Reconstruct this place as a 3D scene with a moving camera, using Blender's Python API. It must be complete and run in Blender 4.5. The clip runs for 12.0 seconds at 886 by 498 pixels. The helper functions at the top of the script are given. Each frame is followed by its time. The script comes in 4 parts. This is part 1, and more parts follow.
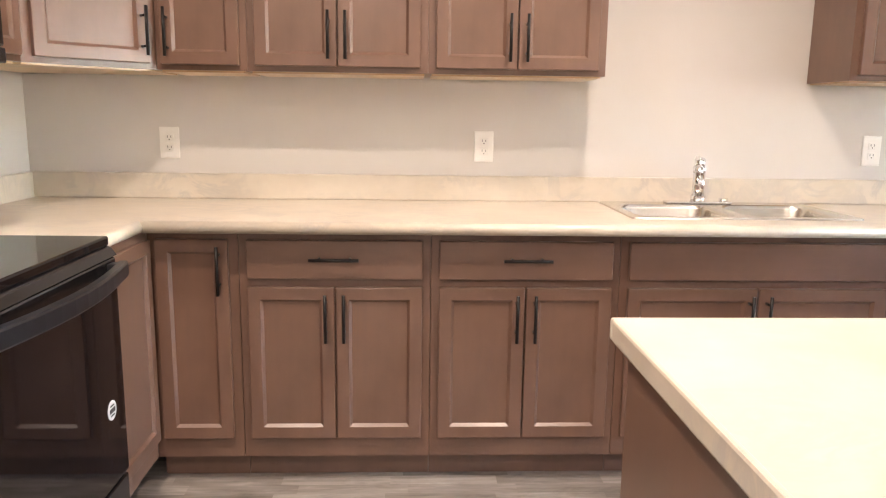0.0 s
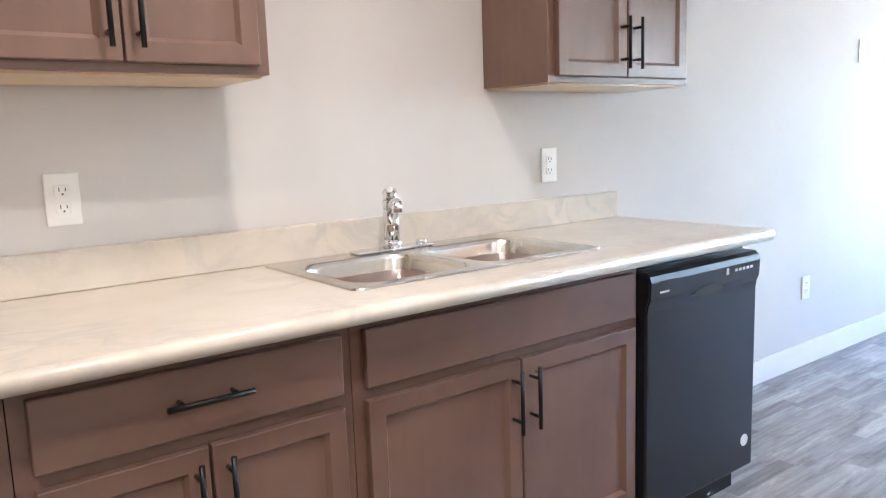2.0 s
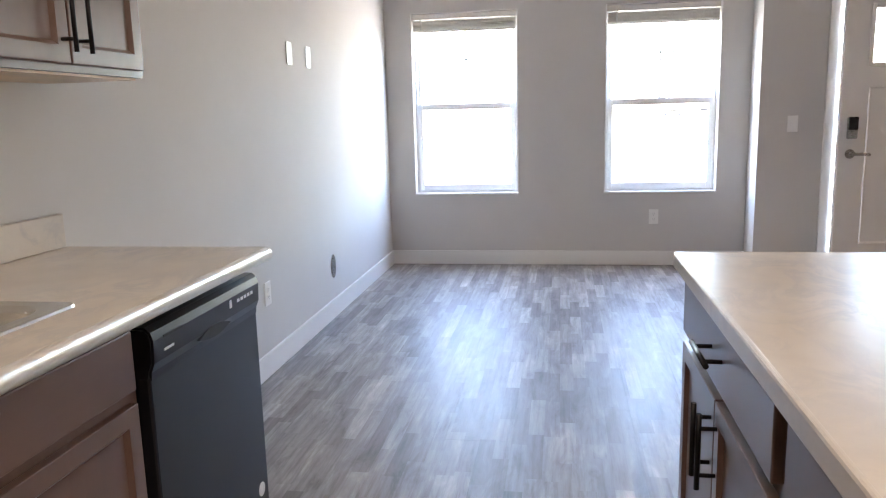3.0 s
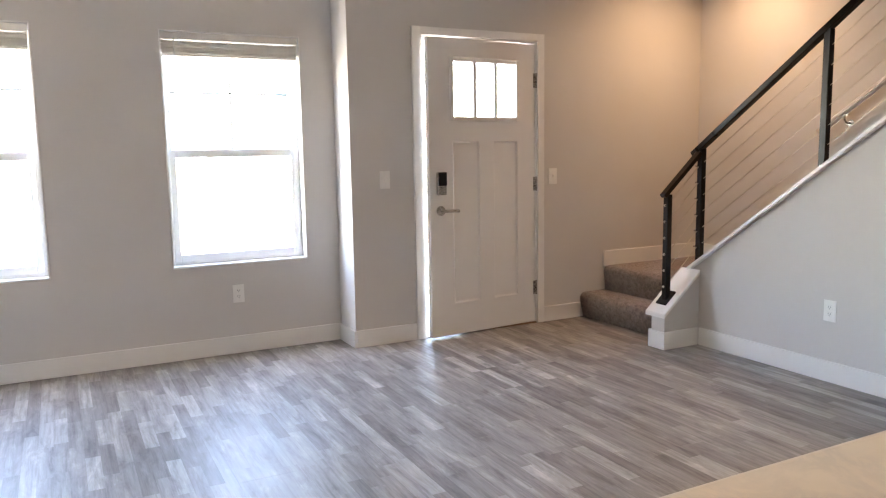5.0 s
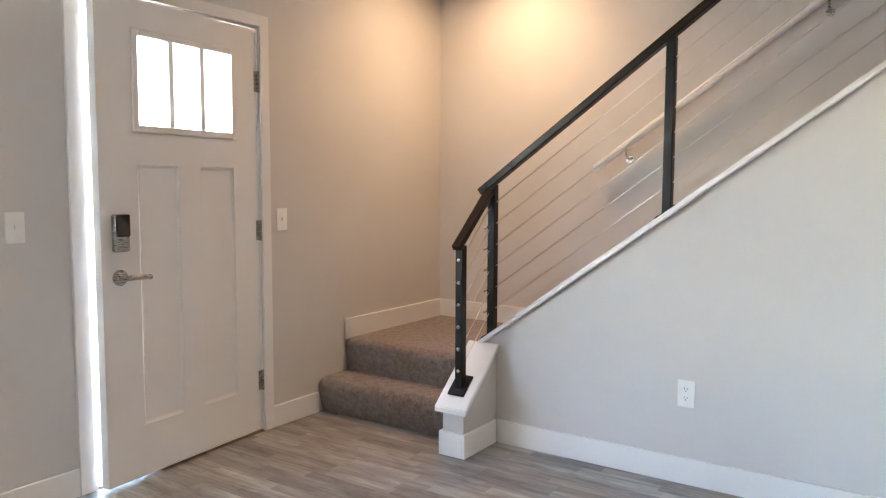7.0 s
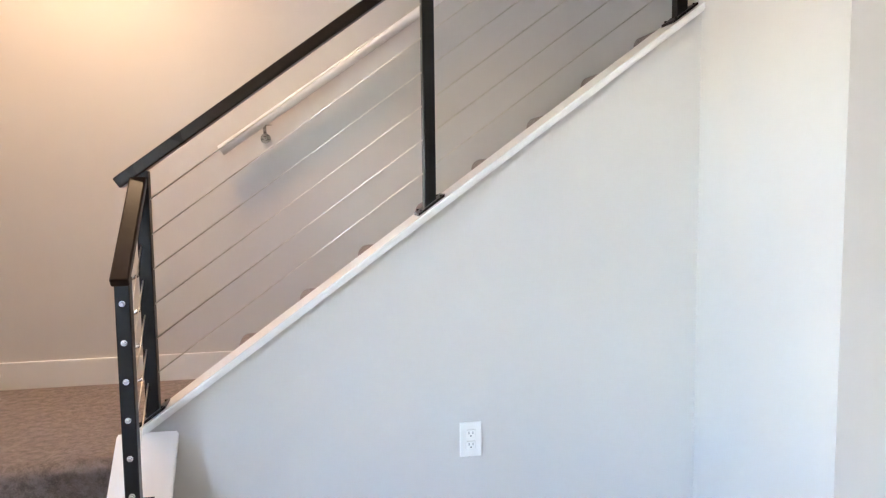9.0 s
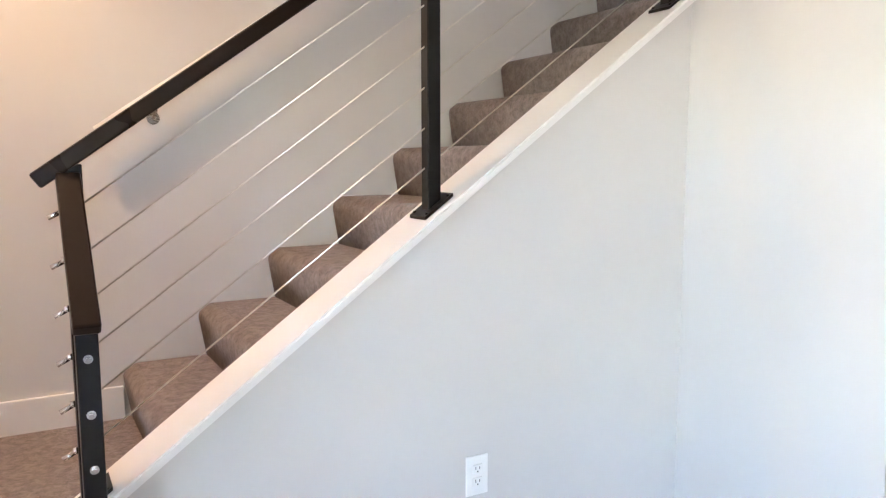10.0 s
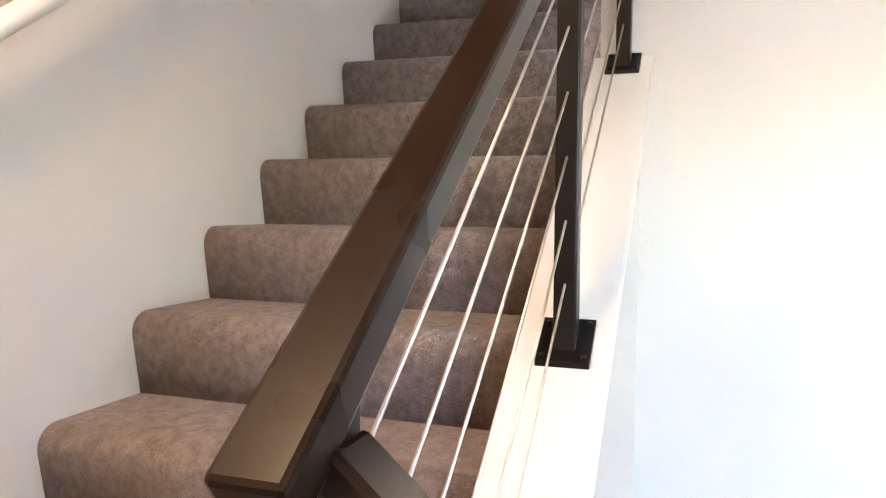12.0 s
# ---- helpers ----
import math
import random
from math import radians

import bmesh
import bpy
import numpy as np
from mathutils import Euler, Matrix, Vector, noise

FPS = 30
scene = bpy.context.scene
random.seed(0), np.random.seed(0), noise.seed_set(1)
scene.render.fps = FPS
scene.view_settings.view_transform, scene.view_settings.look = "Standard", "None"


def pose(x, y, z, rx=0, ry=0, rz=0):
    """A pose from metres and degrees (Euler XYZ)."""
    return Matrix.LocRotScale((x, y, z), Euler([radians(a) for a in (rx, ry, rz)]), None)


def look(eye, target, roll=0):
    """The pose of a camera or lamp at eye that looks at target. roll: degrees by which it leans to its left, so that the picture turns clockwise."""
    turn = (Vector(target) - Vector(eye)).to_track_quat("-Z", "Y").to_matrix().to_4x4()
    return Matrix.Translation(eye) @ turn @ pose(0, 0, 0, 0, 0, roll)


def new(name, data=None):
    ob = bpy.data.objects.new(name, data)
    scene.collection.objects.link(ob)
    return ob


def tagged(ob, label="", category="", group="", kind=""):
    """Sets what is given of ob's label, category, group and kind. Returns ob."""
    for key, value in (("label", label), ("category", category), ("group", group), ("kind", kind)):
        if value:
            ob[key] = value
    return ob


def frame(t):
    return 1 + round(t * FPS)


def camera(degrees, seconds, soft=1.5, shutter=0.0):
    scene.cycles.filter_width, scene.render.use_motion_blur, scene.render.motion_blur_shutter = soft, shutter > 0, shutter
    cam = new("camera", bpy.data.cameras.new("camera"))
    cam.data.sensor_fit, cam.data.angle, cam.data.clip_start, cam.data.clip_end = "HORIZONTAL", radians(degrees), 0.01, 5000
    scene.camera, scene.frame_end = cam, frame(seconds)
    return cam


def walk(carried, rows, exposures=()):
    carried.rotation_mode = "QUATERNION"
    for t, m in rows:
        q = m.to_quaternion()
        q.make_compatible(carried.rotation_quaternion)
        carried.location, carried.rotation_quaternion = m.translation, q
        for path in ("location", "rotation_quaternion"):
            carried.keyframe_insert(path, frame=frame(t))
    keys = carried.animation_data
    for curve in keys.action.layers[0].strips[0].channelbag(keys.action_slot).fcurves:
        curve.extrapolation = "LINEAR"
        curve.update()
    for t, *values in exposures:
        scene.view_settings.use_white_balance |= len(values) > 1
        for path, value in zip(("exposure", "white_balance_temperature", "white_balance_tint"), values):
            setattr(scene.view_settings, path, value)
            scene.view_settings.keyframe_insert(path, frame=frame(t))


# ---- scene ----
cam = camera(61.3, 12.0, soft=1.2)
PATH = [
    (0, (0.644, 1.191, 1.223), (0.729, 3.156, 0.864), 0.8),
    (0.5, (0.539, 1.385, 1.217), (0.381, 3.351, 0.885), 0.1),
    (1, (0.469, 1.64, 1.236), (0.447, 3.619, 0.948), -0.5),
    (1.5, (0.488, 1.96, 1.225), (0.993, 3.875, 0.946), -0.3),
    (2, (0.586, 2.235, 1.204), (1.78, 3.813, 0.909), -2.0),
    (2.5, (0.7, 2.491, 1.218), (2.438, 3.421, 0.875), -1.9),
    (3, (0.874, 2.66, 1.231), (2.818, 2.971, 0.879), -1.5),
    (3.5, (1.078, 2.842, 1.226), (3.04, 2.653, 0.891), -1.9),
    (3.7, (1.173, 2.907, 1.234), (3.117, 2.572, 0.908), -2.2),
    (5.3, (2.387, 2.927, 1.285), (4.088, 1.9, 1.053), -0.6),
    (5.5, (2.567, 2.883, 1.285), (4.214, 1.768, 1.071), -0.5),
    (6, (2.993, 2.761, 1.295), (4.493, 1.453, 1.097), -0.3),
    (6.5, (3.392, 2.609, 1.289), (4.719, 1.124, 1.108), -0.2),
    (6.7, (3.563, 2.531, 1.282), (4.811, 0.978, 1.104), -0.0),
    (8.3, (4.711, 1.867, 1.215), (4.998, -0.107, 1.065), -0.1),
    (8.5, (4.859, 1.791, 1.234), (4.951, -0.2, 1.074), -0.1),
    (9, (5.226, 1.571, 1.234), (4.851, -0.385, 1.052), -0.7),
    (9.5, (5.505, 1.301, 1.252), (4.826, -0.568, 1.039), -0.5),
    (10, (5.783, 0.973, 1.28), (4.803, -0.754, 1.044), -0.1),
    (10.5, (5.937, 0.632, 1.316), (4.811, -1.012, 1.102), 0.8),
    (11, (6.045, 0.212, 1.347), (4.66, -1.217, 1.126), 2.1),
    (11.5, (6.075, -0.204, 1.342), (4.418, -1.307, 1.149), 1.7),
    (12, (6.072, -0.584, 1.392), (4.184, -1.237, 1.271), 0.3),
]
EXPOSURES = [(0, 6.95, 6900, 18), (0.5, 7.2, 6150, 13), (1.5, 7.05, 6150, 14), (2, 6.75, 5850, 13), (2.5, 6.0, 6450, 16), (3.7, 5.57, 6950, 18),
             (5.3, 5.86, 7500, 17), (6.7, 6.05, 7150, 14), (8.3, 6.34, 6500, 12), (10, 6.43, 6750, 14), (12, 6.75, 6750, 14)]
walk(cam, [(t, look(eye, target, roll)) for t, eye, target, roll in PATH], EXPOSURES)

# ---- world, sun, lamps ----
world = bpy.data.worlds.new("sky")
world.use_nodes = True
scene.world = world
wn = world.node_tree
sky = wn.nodes.new("ShaderNodeTexSky")
sky.sky_type, sky.sun_disc = "NISHITA", False
sky.sun_elevation, sky.sun_rotation = radians(63), radians(340)
wn.links.new(sky.outputs[0], wn.nodes["Background"].inputs[0])
wn.nodes["Background"].inputs[1].default_value = 0.15

sun = new("sun", bpy.data.lights.new("sun", "SUN"))
sun.data.energy, sun.data.angle, sun.data.color = 2.5, radians(0.5), (1, 0.95, 0.88)
sun.matrix_world = look((-6, 14, 30), (0, 0, 0))

NORTH, WEST, EAST_WIN, EAST_DOOR, STAIR, BLOCK, BACK = 4.07, -0.79, 6.984, 6.696, -0.752, -0.06, -1.81
CEIL, BLOCK_X, JOG = 2.74, 3.90, 1.235


def unseen_downlight(x, y, z, watts, tint, size=0.16):
    lamp = new("unseen_downlight", bpy.data.lights.new("unseen_downlight", "AREA"))
    lamp.data.shape, lamp.data.size, lamp.data.energy, lamp.data.color = "DISK", size, watts, tint
    lamp.data.spread = radians(150)
    lamp.matrix_world = look((x, y, z), (x, y, 0))
    return lamp


WARM = (1.0, 0.89, 0.76)
# Unseen lamps; those at y 0.4 and 0.6 are added fill for cabinet fronts.
UNSEEN_DOWNLIGHTS = [(1.25, 2.85, CEIL - 0.02, 0.25, WARM), (0.0, 2.35, CEIL - 0.02, 0.30, WARM), (0.2, 0.4, CEIL - 0.02, 0.34, WARM), (2.3, 0.6, CEIL - 0.02, 0.30, WARM),
              (6.0, -1.27, CEIL - 0.02, 0.29, (1.0, 0.69, 0.42))]
for row in UNSEEN_DOWNLIGHTS:
    unseen_downlight(*row)

# ---- materials ----


class Graph:
    """A small builder of node materials."""

    def __init__(self, name):
        self.m = bpy.data.materials.new(name)
        self.m.use_nodes = True
        self.t = self.m.node_tree
        self.b = self.t.nodes["Principled BSDF"]

    def add(self, kind, links=(), **props):
        n = self.t.nodes.new(kind)
        for key, value in props.items():
            n.inputs[key.replace("_", " ")].default_value = value
        for a, b in links:
            self.t.links.new(a, n.inputs[b])
        return n

    def math(self, op, a, b=0.0):
        n = self.t.nodes.new("ShaderNodeMath")
        n.operation = op
        for i, v in enumerate((a, b)):
            if isinstance(v, (int, float)):
                n.inputs[i].default_value = v
            else:
                self.t.links.new(v, n.inputs[i])
        return n.outputs[0]

    def coord(self, scale=(1, 1, 1)):
        c = self.t.nodes.new("ShaderNodeTexCoord")
        return self.add("ShaderNodeMapping", [(c.outputs["Object"], "Vector")], Scale=scale).outputs[0]

    def noise(self, scale, detail=3, stretch=(1, 1, 1), rough=0.55):
        return self.add("ShaderNodeTexNoise", [(self.coord(stretch), "Vector")], Scale=scale, Detail=detail, Roughness=rough).outputs["Fac"]

    def ramp(self, fac, stops):
        n = self.t.nodes.new("ShaderNodeValToRGB")
        while len(n.color_ramp.elements) < len(stops):
            n.color_ramp.elements.new(0.5)
        for e, (p, c) in zip(n.color_ramp.elements, stops):
            e.position, e.color = p, (*c, 1)
        self.t.links.new(fac, n.inputs[0])
        return n.outputs[0]

    def mix(self, fac, a, b, mode="MIX"):
        n = self.t.nodes.new("ShaderNodeMix")
        n.data_type, n.blend_type = "RGBA", mode
        for i, v in ((0, fac), (6, a), (7, b)):
            if isinstance(v, (int, float)):
                n.inputs[i].default_value = v
            elif isinstance(v, tuple):
                n.inputs[i].default_value = (*v, 1)
            else:
                self.t.links.new(v, n.inputs[i])
        return n.outputs[2]

    def bump(self, height, strength, distance):
        n = self.add("ShaderNodeBump", [(height, "Height")], Strength=strength, Distance=distance)
        self.t.links.new(n.outputs[0], self.b.inputs["Normal"])

    def done(self, color=None, rough=0.5, metal=0.0, **more):
        for key, v in dict({"Base Color": color, "Roughness": rough, "Metallic": metal}, **{k.replace("_", " "): v for k, v in more.items()}).items():
            if v is None:
                continue
            if isinstance(v, tuple):
                self.b.inputs[key].default_value = (*v, 1)
            elif isinstance(v, (int, float)):
                self.b.inputs[key].default_value = v
            else:
                self.t.links.new(v, self.b.inputs[key])
        return self.m


def tone(c, k):
    return tuple(min(1, v * k) for v in c)


def paint(name, c, rough=0.6, grain=220, bump=0.12, spread=0.05, dist=0.0015):
    g = Graph(name)
    col = g.ramp(g.noise(1.7, 4), [(0.3, tone(c, 1 - spread)), (0.7, tone(c, 1 + spread * 0.6))])
    g.bump(g.noise(grain, 2), bump, dist)
    return g.done(col, rough)


def metal(name, c, rough=0.35, stretch=(1, 1, 30)):
    g = Graph(name)
    n = g.noise(40, 3, stretch)
    return g.done(g.ramp(n, [(0.3, tone(c, 0.9)), (0.7, tone(c, 1.08))]), g.ramp(n, [(0.3, (rough * 0.85,) * 3), (0.7, (rough * 1.15,) * 3)]), 1.0)


def stained_wood(name, c, along=2):
    g = Graph(name)
    st = [26, 26, 26]
    st[along] = 1.6
    grain = g.noise(1.6, 6, tuple(st), 0.65)
    cloud = g.noise(5.0, 5, (1, 1, 0.6) if along == 2 else (0.6, 1, 1))
    fine = g.noise(9, 4, tuple(s * 1.4 for s in st))
    col = g.mix(0.65, g.ramp(grain, [(0.3, tone(c, 0.88)), (0.7, tone(c, 1.1))]), g.ramp(cloud, [(0.3, tone(c, 0.70)), (0.7, tone(c, 1.32))]))
    g.bump(fine, 0.06, 0.001)
    return g.done(col, g.ramp(cloud, [(0.3, (0.36,) * 3), (0.7, (0.44,) * 3)]), Coat_Weight=0.5, Coat_Roughness=0.28)


def floor_vinyl(name):
    """Grey oak strips that run along x, in staggered lengths."""
    g = Graph(name)
    c = g.t.nodes.new("ShaderNodeTexCoord")
    geo = g.t.nodes.new("ShaderNodeNewGeometry")
    s = g.add("ShaderNodeSeparateXYZ", [(geo.outputs["Position"], "Vector")])
    row = g.math("FLOOR", g.math("DIVIDE", s.outputs[1], 0.0605))
    jit = g.t.nodes.new("ShaderNodeTexWhiteNoise")
    jit.noise_dimensions = "1D"
    g.t.links.new(row, jit.inputs["W"])
    shifted = g.math("ADD", g.math("DIVIDE", s.outputs[0], 0.36), g.math("MULTIPLY", jit.outputs[0], 7.3))
    cell = g.math("FLOOR", shifted)
    both = g.add("ShaderNodeCombineXYZ", [(row, "X"), (cell, "Y")])
    rnd = g.t.nodes.new("ShaderNodeTexWhiteNoise")
    rnd.noise_dimensions = "3D"
    g.t.links.new(both.outputs[0], rnd.inputs["Vector"])
    base = g.ramp(rnd.outputs[0], [(0.0, (0.205, 0.181, 0.164)), (0.4, (0.285, 0.257, 0.236)), (0.75, (0.335, 0.306, 0.284)), (1.0, (0.42, 0.39, 0.366))])
    off = g.add("ShaderNodeVectorMath", [(geo.outputs["Position"], 0), (rnd.outputs["Color"], 1)])
    mp = g.add("ShaderNodeMapping", [(off.outputs[0], "Vector")], Scale=(1.5, 34, 1))
    grain = g.add("ShaderNodeTexNoise", [(mp.outputs[0], "Vector")], Scale=1.7, Detail=6, Roughness=0.66).outputs["Fac"]
    mp2 = g.add("ShaderNodeMapping", [(off.outputs[0], "Vector")], Scale=(2.4, 9, 1))
    smudge = g.add("ShaderNodeTexNoise", [(mp2.outputs[0], "Vector")], Scale=1.5, Detail=3).outputs["Fac"]
    mp3 = g.add("ShaderNodeMapping", [(geo.outputs["Position"], "Vector")], Scale=(3.2, 15, 1))
    patch = g.add("ShaderNodeTexNoise", [(mp3.outputs[0], "Vector")], Scale=1.0, Detail=4, Roughness=0.7, Distortion=0.5).outputs["Fac"]
    col = g.mix(0.85, base, g.ramp(grain, [(0.25, (0.50, 0.475, 0.455)), (0.52, (1, 1, 1)), (0.8, (1.2, 1.2, 1.19))]), "MULTIPLY")
    col = g.mix(0.6, col, g.ramp(smudge, [(0.3, (0.74, 0.72, 0.70)), (0.65, (1, 1, 1))]), "MULTIPLY")
    col = g.mix(0.9, col, g.ramp(patch, [(0.30, (0.52, 0.50, 0.48)), (0.46, (0.92, 0.91, 0.90)), (0.56, (1.05, 1.05, 1.05)), (0.70, (1.5, 1.5, 1.5))]), "MULTIPLY")
    g.bump(grain, 0.03, 0.001)
    return g.done(col, g.ramp(smudge, [(0.3, (0.41,) * 3), (0.7, (0.50,) * 3)]))


def marble_laminate(name):
    g = Graph(name)
    warp = g.add("ShaderNodeTexNoise", [(g.coord((1, 1.6, 1)), "Vector")], Scale=5.5, Detail=8, Roughness=0.64, Distortion=1.0).outputs["Fac"]
    vein = g.ramp(warp, [(0.40, (0.0,) * 3), (0.485, (1.0,) * 3), (0.5, (1.0,) * 3), (0.56, (0.0,) * 3)])
    mask = g.ramp(g.noise(3.5, 3), [(0.38, (0.0,) * 3), (0.62, (1.0,) * 3)])
    cloud = g.ramp(g.noise(5, 4), [(0.3, (0.54, 0.470, 0.385)), (0.7, (0.63, 0.565, 0.475))])
    col = g.mix(g.math("MULTIPLY", g.math("MULTIPLY", vein, mask), 0.45), cloud, (0.38, 0.36, 0.345))
    return g.done(col, 0.29)


def carpet_pile(name):
    g = Graph(name)
    tuft = g.noise(260, 3)
    crush = g.noise(34, 6, (1, 1, 1), 0.8)
    col = g.mix(0.5, g.ramp(tuft, [(0.3, (0.165, 0.122, 0.109)), (0.7, (0.33, 0.262, 0.240))]), g.ramp(crush, [(0.40, (0.10, 0.072, 0.065)), (0.60, (0.41, 0.328, 0.298))]))
    both = g.math("ADD", g.math("MULTIPLY", tuft, 0.35), crush)
    g.bump(both, 0.9, 0.012)
    return g.done(col, 0.95, Sheen_Weight=0.25)


def pane_glass(name):
    g = Graph(name)
    clear = g.add("ShaderNodeBsdfTransparent")
    clear.inputs[0].default_value = (0.95, 0.97, 0.97, 1)
    gloss = g.add("ShaderNodeBsdfGlossy", Roughness=0.02)
    mx = g.add("ShaderNodeMixShader", [(clear.outputs[0], 1), (gloss.outputs[0], 2)])
    mx.inputs[0].default_value = 0.04
    g.t.links.new(mx.outputs[0], g.t.nodes["Material Output"].inputs[0])
    return g.m


def plain(name, c, rough=0.4, metallic=0.0, spread=0.12, scale=30, **more):
    g = Graph(name)
    n = g.noise(scale, 3)
    return g.done(g.ramp(n, [(0.3, tone(c, 1 - spread)), (0.7, tone(c, 1 + spread))]), g.ramp(n, [(0.3, (rough * 0.9,) * 3), (0.7, (min(1, rough * 1.1),) * 3)]), metallic, **more)


WALL = paint("wall_paint", (0.60, 0.568, 0.533), 0.85, 160, 0.18, 0.03)
CEILING = paint("ceiling_paint", (0.78, 0.76, 0.73), 0.8, 60, 0.3, 0.03)
TRIM = paint("trim_paint", (0.77, 0.745, 0.71), 0.35, 60, 0.05, 0.03)
DOORPAINT = paint("door_paint", (0.74, 0.72, 0.69), 0.38, 40, 0.05, 0.03)
WOOD = stained_wood("stained_maple", (0.147, 0.079, 0.054))
WOOD_H = stained_wood("stained_maple_across", (0.147, 0.079, 0.054), 0)
RAWWOOD = stained_wood("clear_maple", (0.62, 0.43, 0.25), 0)
COUNTER = marble_laminate("marble_laminate")
FLOOR = floor_vinyl("grey_oak_vinyl")
CARPET = carpet_pile("taupe_carpet")
BLACKMETAL = plain("black_powder_coat", (0.006, 0.005, 0.005), 0.34, 0.0, 0.05, 3, Specular_IOR_Level=0.28)
RAILBROWN = plain("bronze_black_rail", (0.016, 0.008, 0.005), 0.28, 0.0, 0.06, 3, Specular_IOR_Level=0.2)
STEEL = metal("brushed_steel", (0.66, 0.63, 0.58), 0.24, (0.2, 1.5, 1.5))
CHROME = metal("chrome", (0.78, 0.78, 0.78), 0.08, (1, 1, 1))
NICKEL = metal("satin_nickel", (0.36, 0.335, 0.30), 0.28, (1, 1, 6))
CABLE = metal("cable_steel", (0.66, 0.62, 0.56), 0.35, (1, 1, 1))
BLACKGLASS = plain("black_glass", (0.006, 0.005, 0.006), 0.05, 0.0, 0.05, 3)
BLACKPLASTIC = plain("black_enamel", (0.010, 0.010, 0.012), 0.22, 0.0, 0.1, 3)
DARKPANEL = plain("dark_panel", (0.009, 0.010, 0.013), 0.30, 0.0, 0.05, 2)
PLATE = plain("white_plastic", (0.80, 0.78, 0.74), 0.35, 0.0, 0.03, 20)
VINYL = plain("white_vinyl", (0.86, 0.87, 0.87), 0.35, 0.0, 0.03, 12)
BLIND = plain("blind_slat_vinyl", (0.84, 0.80, 0.73), 0.5, 0.0, 0.05, 20)
SLOT = plain("dark_slot", (0.03, 0.03, 0.03), 0.6)
GLASS = pane_glass("window_glass")
MUNTIN = plain("grey_muntin", (0.35, 0.36, 0.37), 0.4)
STICKER = plain("silver_sticker", (0.75, 0.75, 0.75), 0.4)
OAK = stained_wood("oak_threshold", (0.25, 0.15, 0.09), 1)
DIRT = plain("pale_dirt", (0.36, 0.33, 0.28), 0.95, 0.0, 0.25, 0.35)
GRASS = plain("dry_grass", (0.30, 0.29, 0.20), 0.95, 0.0, 0.3, 0.2)
CONCRETE = plain("concrete", (0.42, 0.41, 0.39), 0.85, 0.0, 0.12, 3)
# Post cladding far below its own tone: its shadow side is put into the colour.
SHADED_SIDING = plain("shaded_blue_grey_siding", (0.05, 0.10, 0.12), 0.6, 0.0, 0.06, 4)
CARPAINT = plain("grey_car_paint", (0.22, 0.23, 0.25), 0.3, 0.3, 0.05, 2)
TYRE = plain("tyre_rubber", (0.02, 0.02, 0.02), 0.8)

# ---- mesh helpers ----


def box(bm, x0, x1, y0, y1, z0, z1, bevel=0.0, seg=2):
    r = bmesh.ops.create_cube(bm, size=1)
    vs = r["verts"]
    for v in vs:
        v.co = Vector(((x0 + x1) / 2 + v.co.x * (x1 - x0), (y0 + y1) / 2 + v.co.y * (y1 - y0), (z0 + z1) / 2 + v.co.z * (z1 - z0)))
    if bevel:
        es = list({e for v in vs for e in v.link_edges})
        bmesh.ops.bevel(bm, geom=es, offset=bevel, segments=seg, affect="EDGES", profile=0.5)
    return bm


def boxes(*rows, bevel=0.0):
    bm = bmesh.new()
    for r in rows:
        box(bm, *r, bevel=bevel)
    return bm


def prism(bm, pts, axis, a, b):
    """A polygon (pairs in the two other axes, in order) pushed from a to b along an axis."""
    def at(p, v):
        q = list(p)
        q.insert("xyz".index(axis), v)
        return bm.verts.new(q)
    lo, hi = [at(p, a) for p in pts], [at(p, b) for p in pts]
    n = len(pts)
    bm.faces.new(lo)
    bm.faces.new(hi[::-1])
    for i in range(n):
        bm.faces.new((lo[i], hi[i], hi[(i + 1) % n], lo[(i + 1) % n]))
    bmesh.ops.recalc_face_normals(bm, faces=bm.faces)
    return bm


def tube(bm, pts, radius, seg=10):
    """A round bar through the points."""
    rings = []
    pts = [Vector(p) for p in pts]
    for i, p in enumerate(pts):
        d = (pts[min(i + 1, len(pts) - 1)] - pts[max(i - 1, 0)]).normalized()
        u = d.orthogonal().normalized() if not rings else (u - d * u.dot(d)).normalized()
        w = d.cross(u)
        rings.append([bm.verts.new(p + radius * (math.cos(a) * u + math.sin(a) * w)) for a in [2 * math.pi * k / seg for k in range(seg)]])
    for a, b in zip(rings, rings[1:]):
        for k in range(seg):
            f = bm.faces.new((a[k], a[(k + 1) % seg], b[(k + 1) % seg], b[k]))
            f.smooth = True
    bm.faces.new(rings[0][::-1])
    bm.faces.new(rings[-1])
    return bm


def part(name, bm, material, parent=None, label=""):
    data = bpy.data.meshes.new(name)
    bm.normal_update()
    bm.to_mesh(data)
    bm.free()
    data.materials.append(material)
    ob = new(name, data)
    if parent is not None:
        ob.parent = parent
    return tagged(ob, label)


def share(name, data, parent, m, label=""):
    ob = new(name, data)
    ob.parent = parent
    ob.matrix_basis = m
    return tagged(ob, label)


def thing(name, m, label, category, group=""):
    ob = new(name)
    ob.empty_display_size = 0.1
    ob.matrix_world = m
    return tagged(ob, label, category, group)


def structure(name, bm, material, label, category):
    return tagged(part(name, bm, material), label, category, "", "structure")


# ---- rooms ----
T = 0.15
structure("floor", boxes((WEST - T, EAST_WIN + T, BACK - 0.3, NORTH + T, -0.12, -0.004)), CONCRETE, "concrete slab under grey wood-look plank flooring", "floor")
structure("wall_north", boxes((WEST - T, EAST_WIN + T, NORTH, NORTH + T, 0, CEIL)), WALL, "greige painted drywall wall behind kitchen and living room", "wall")
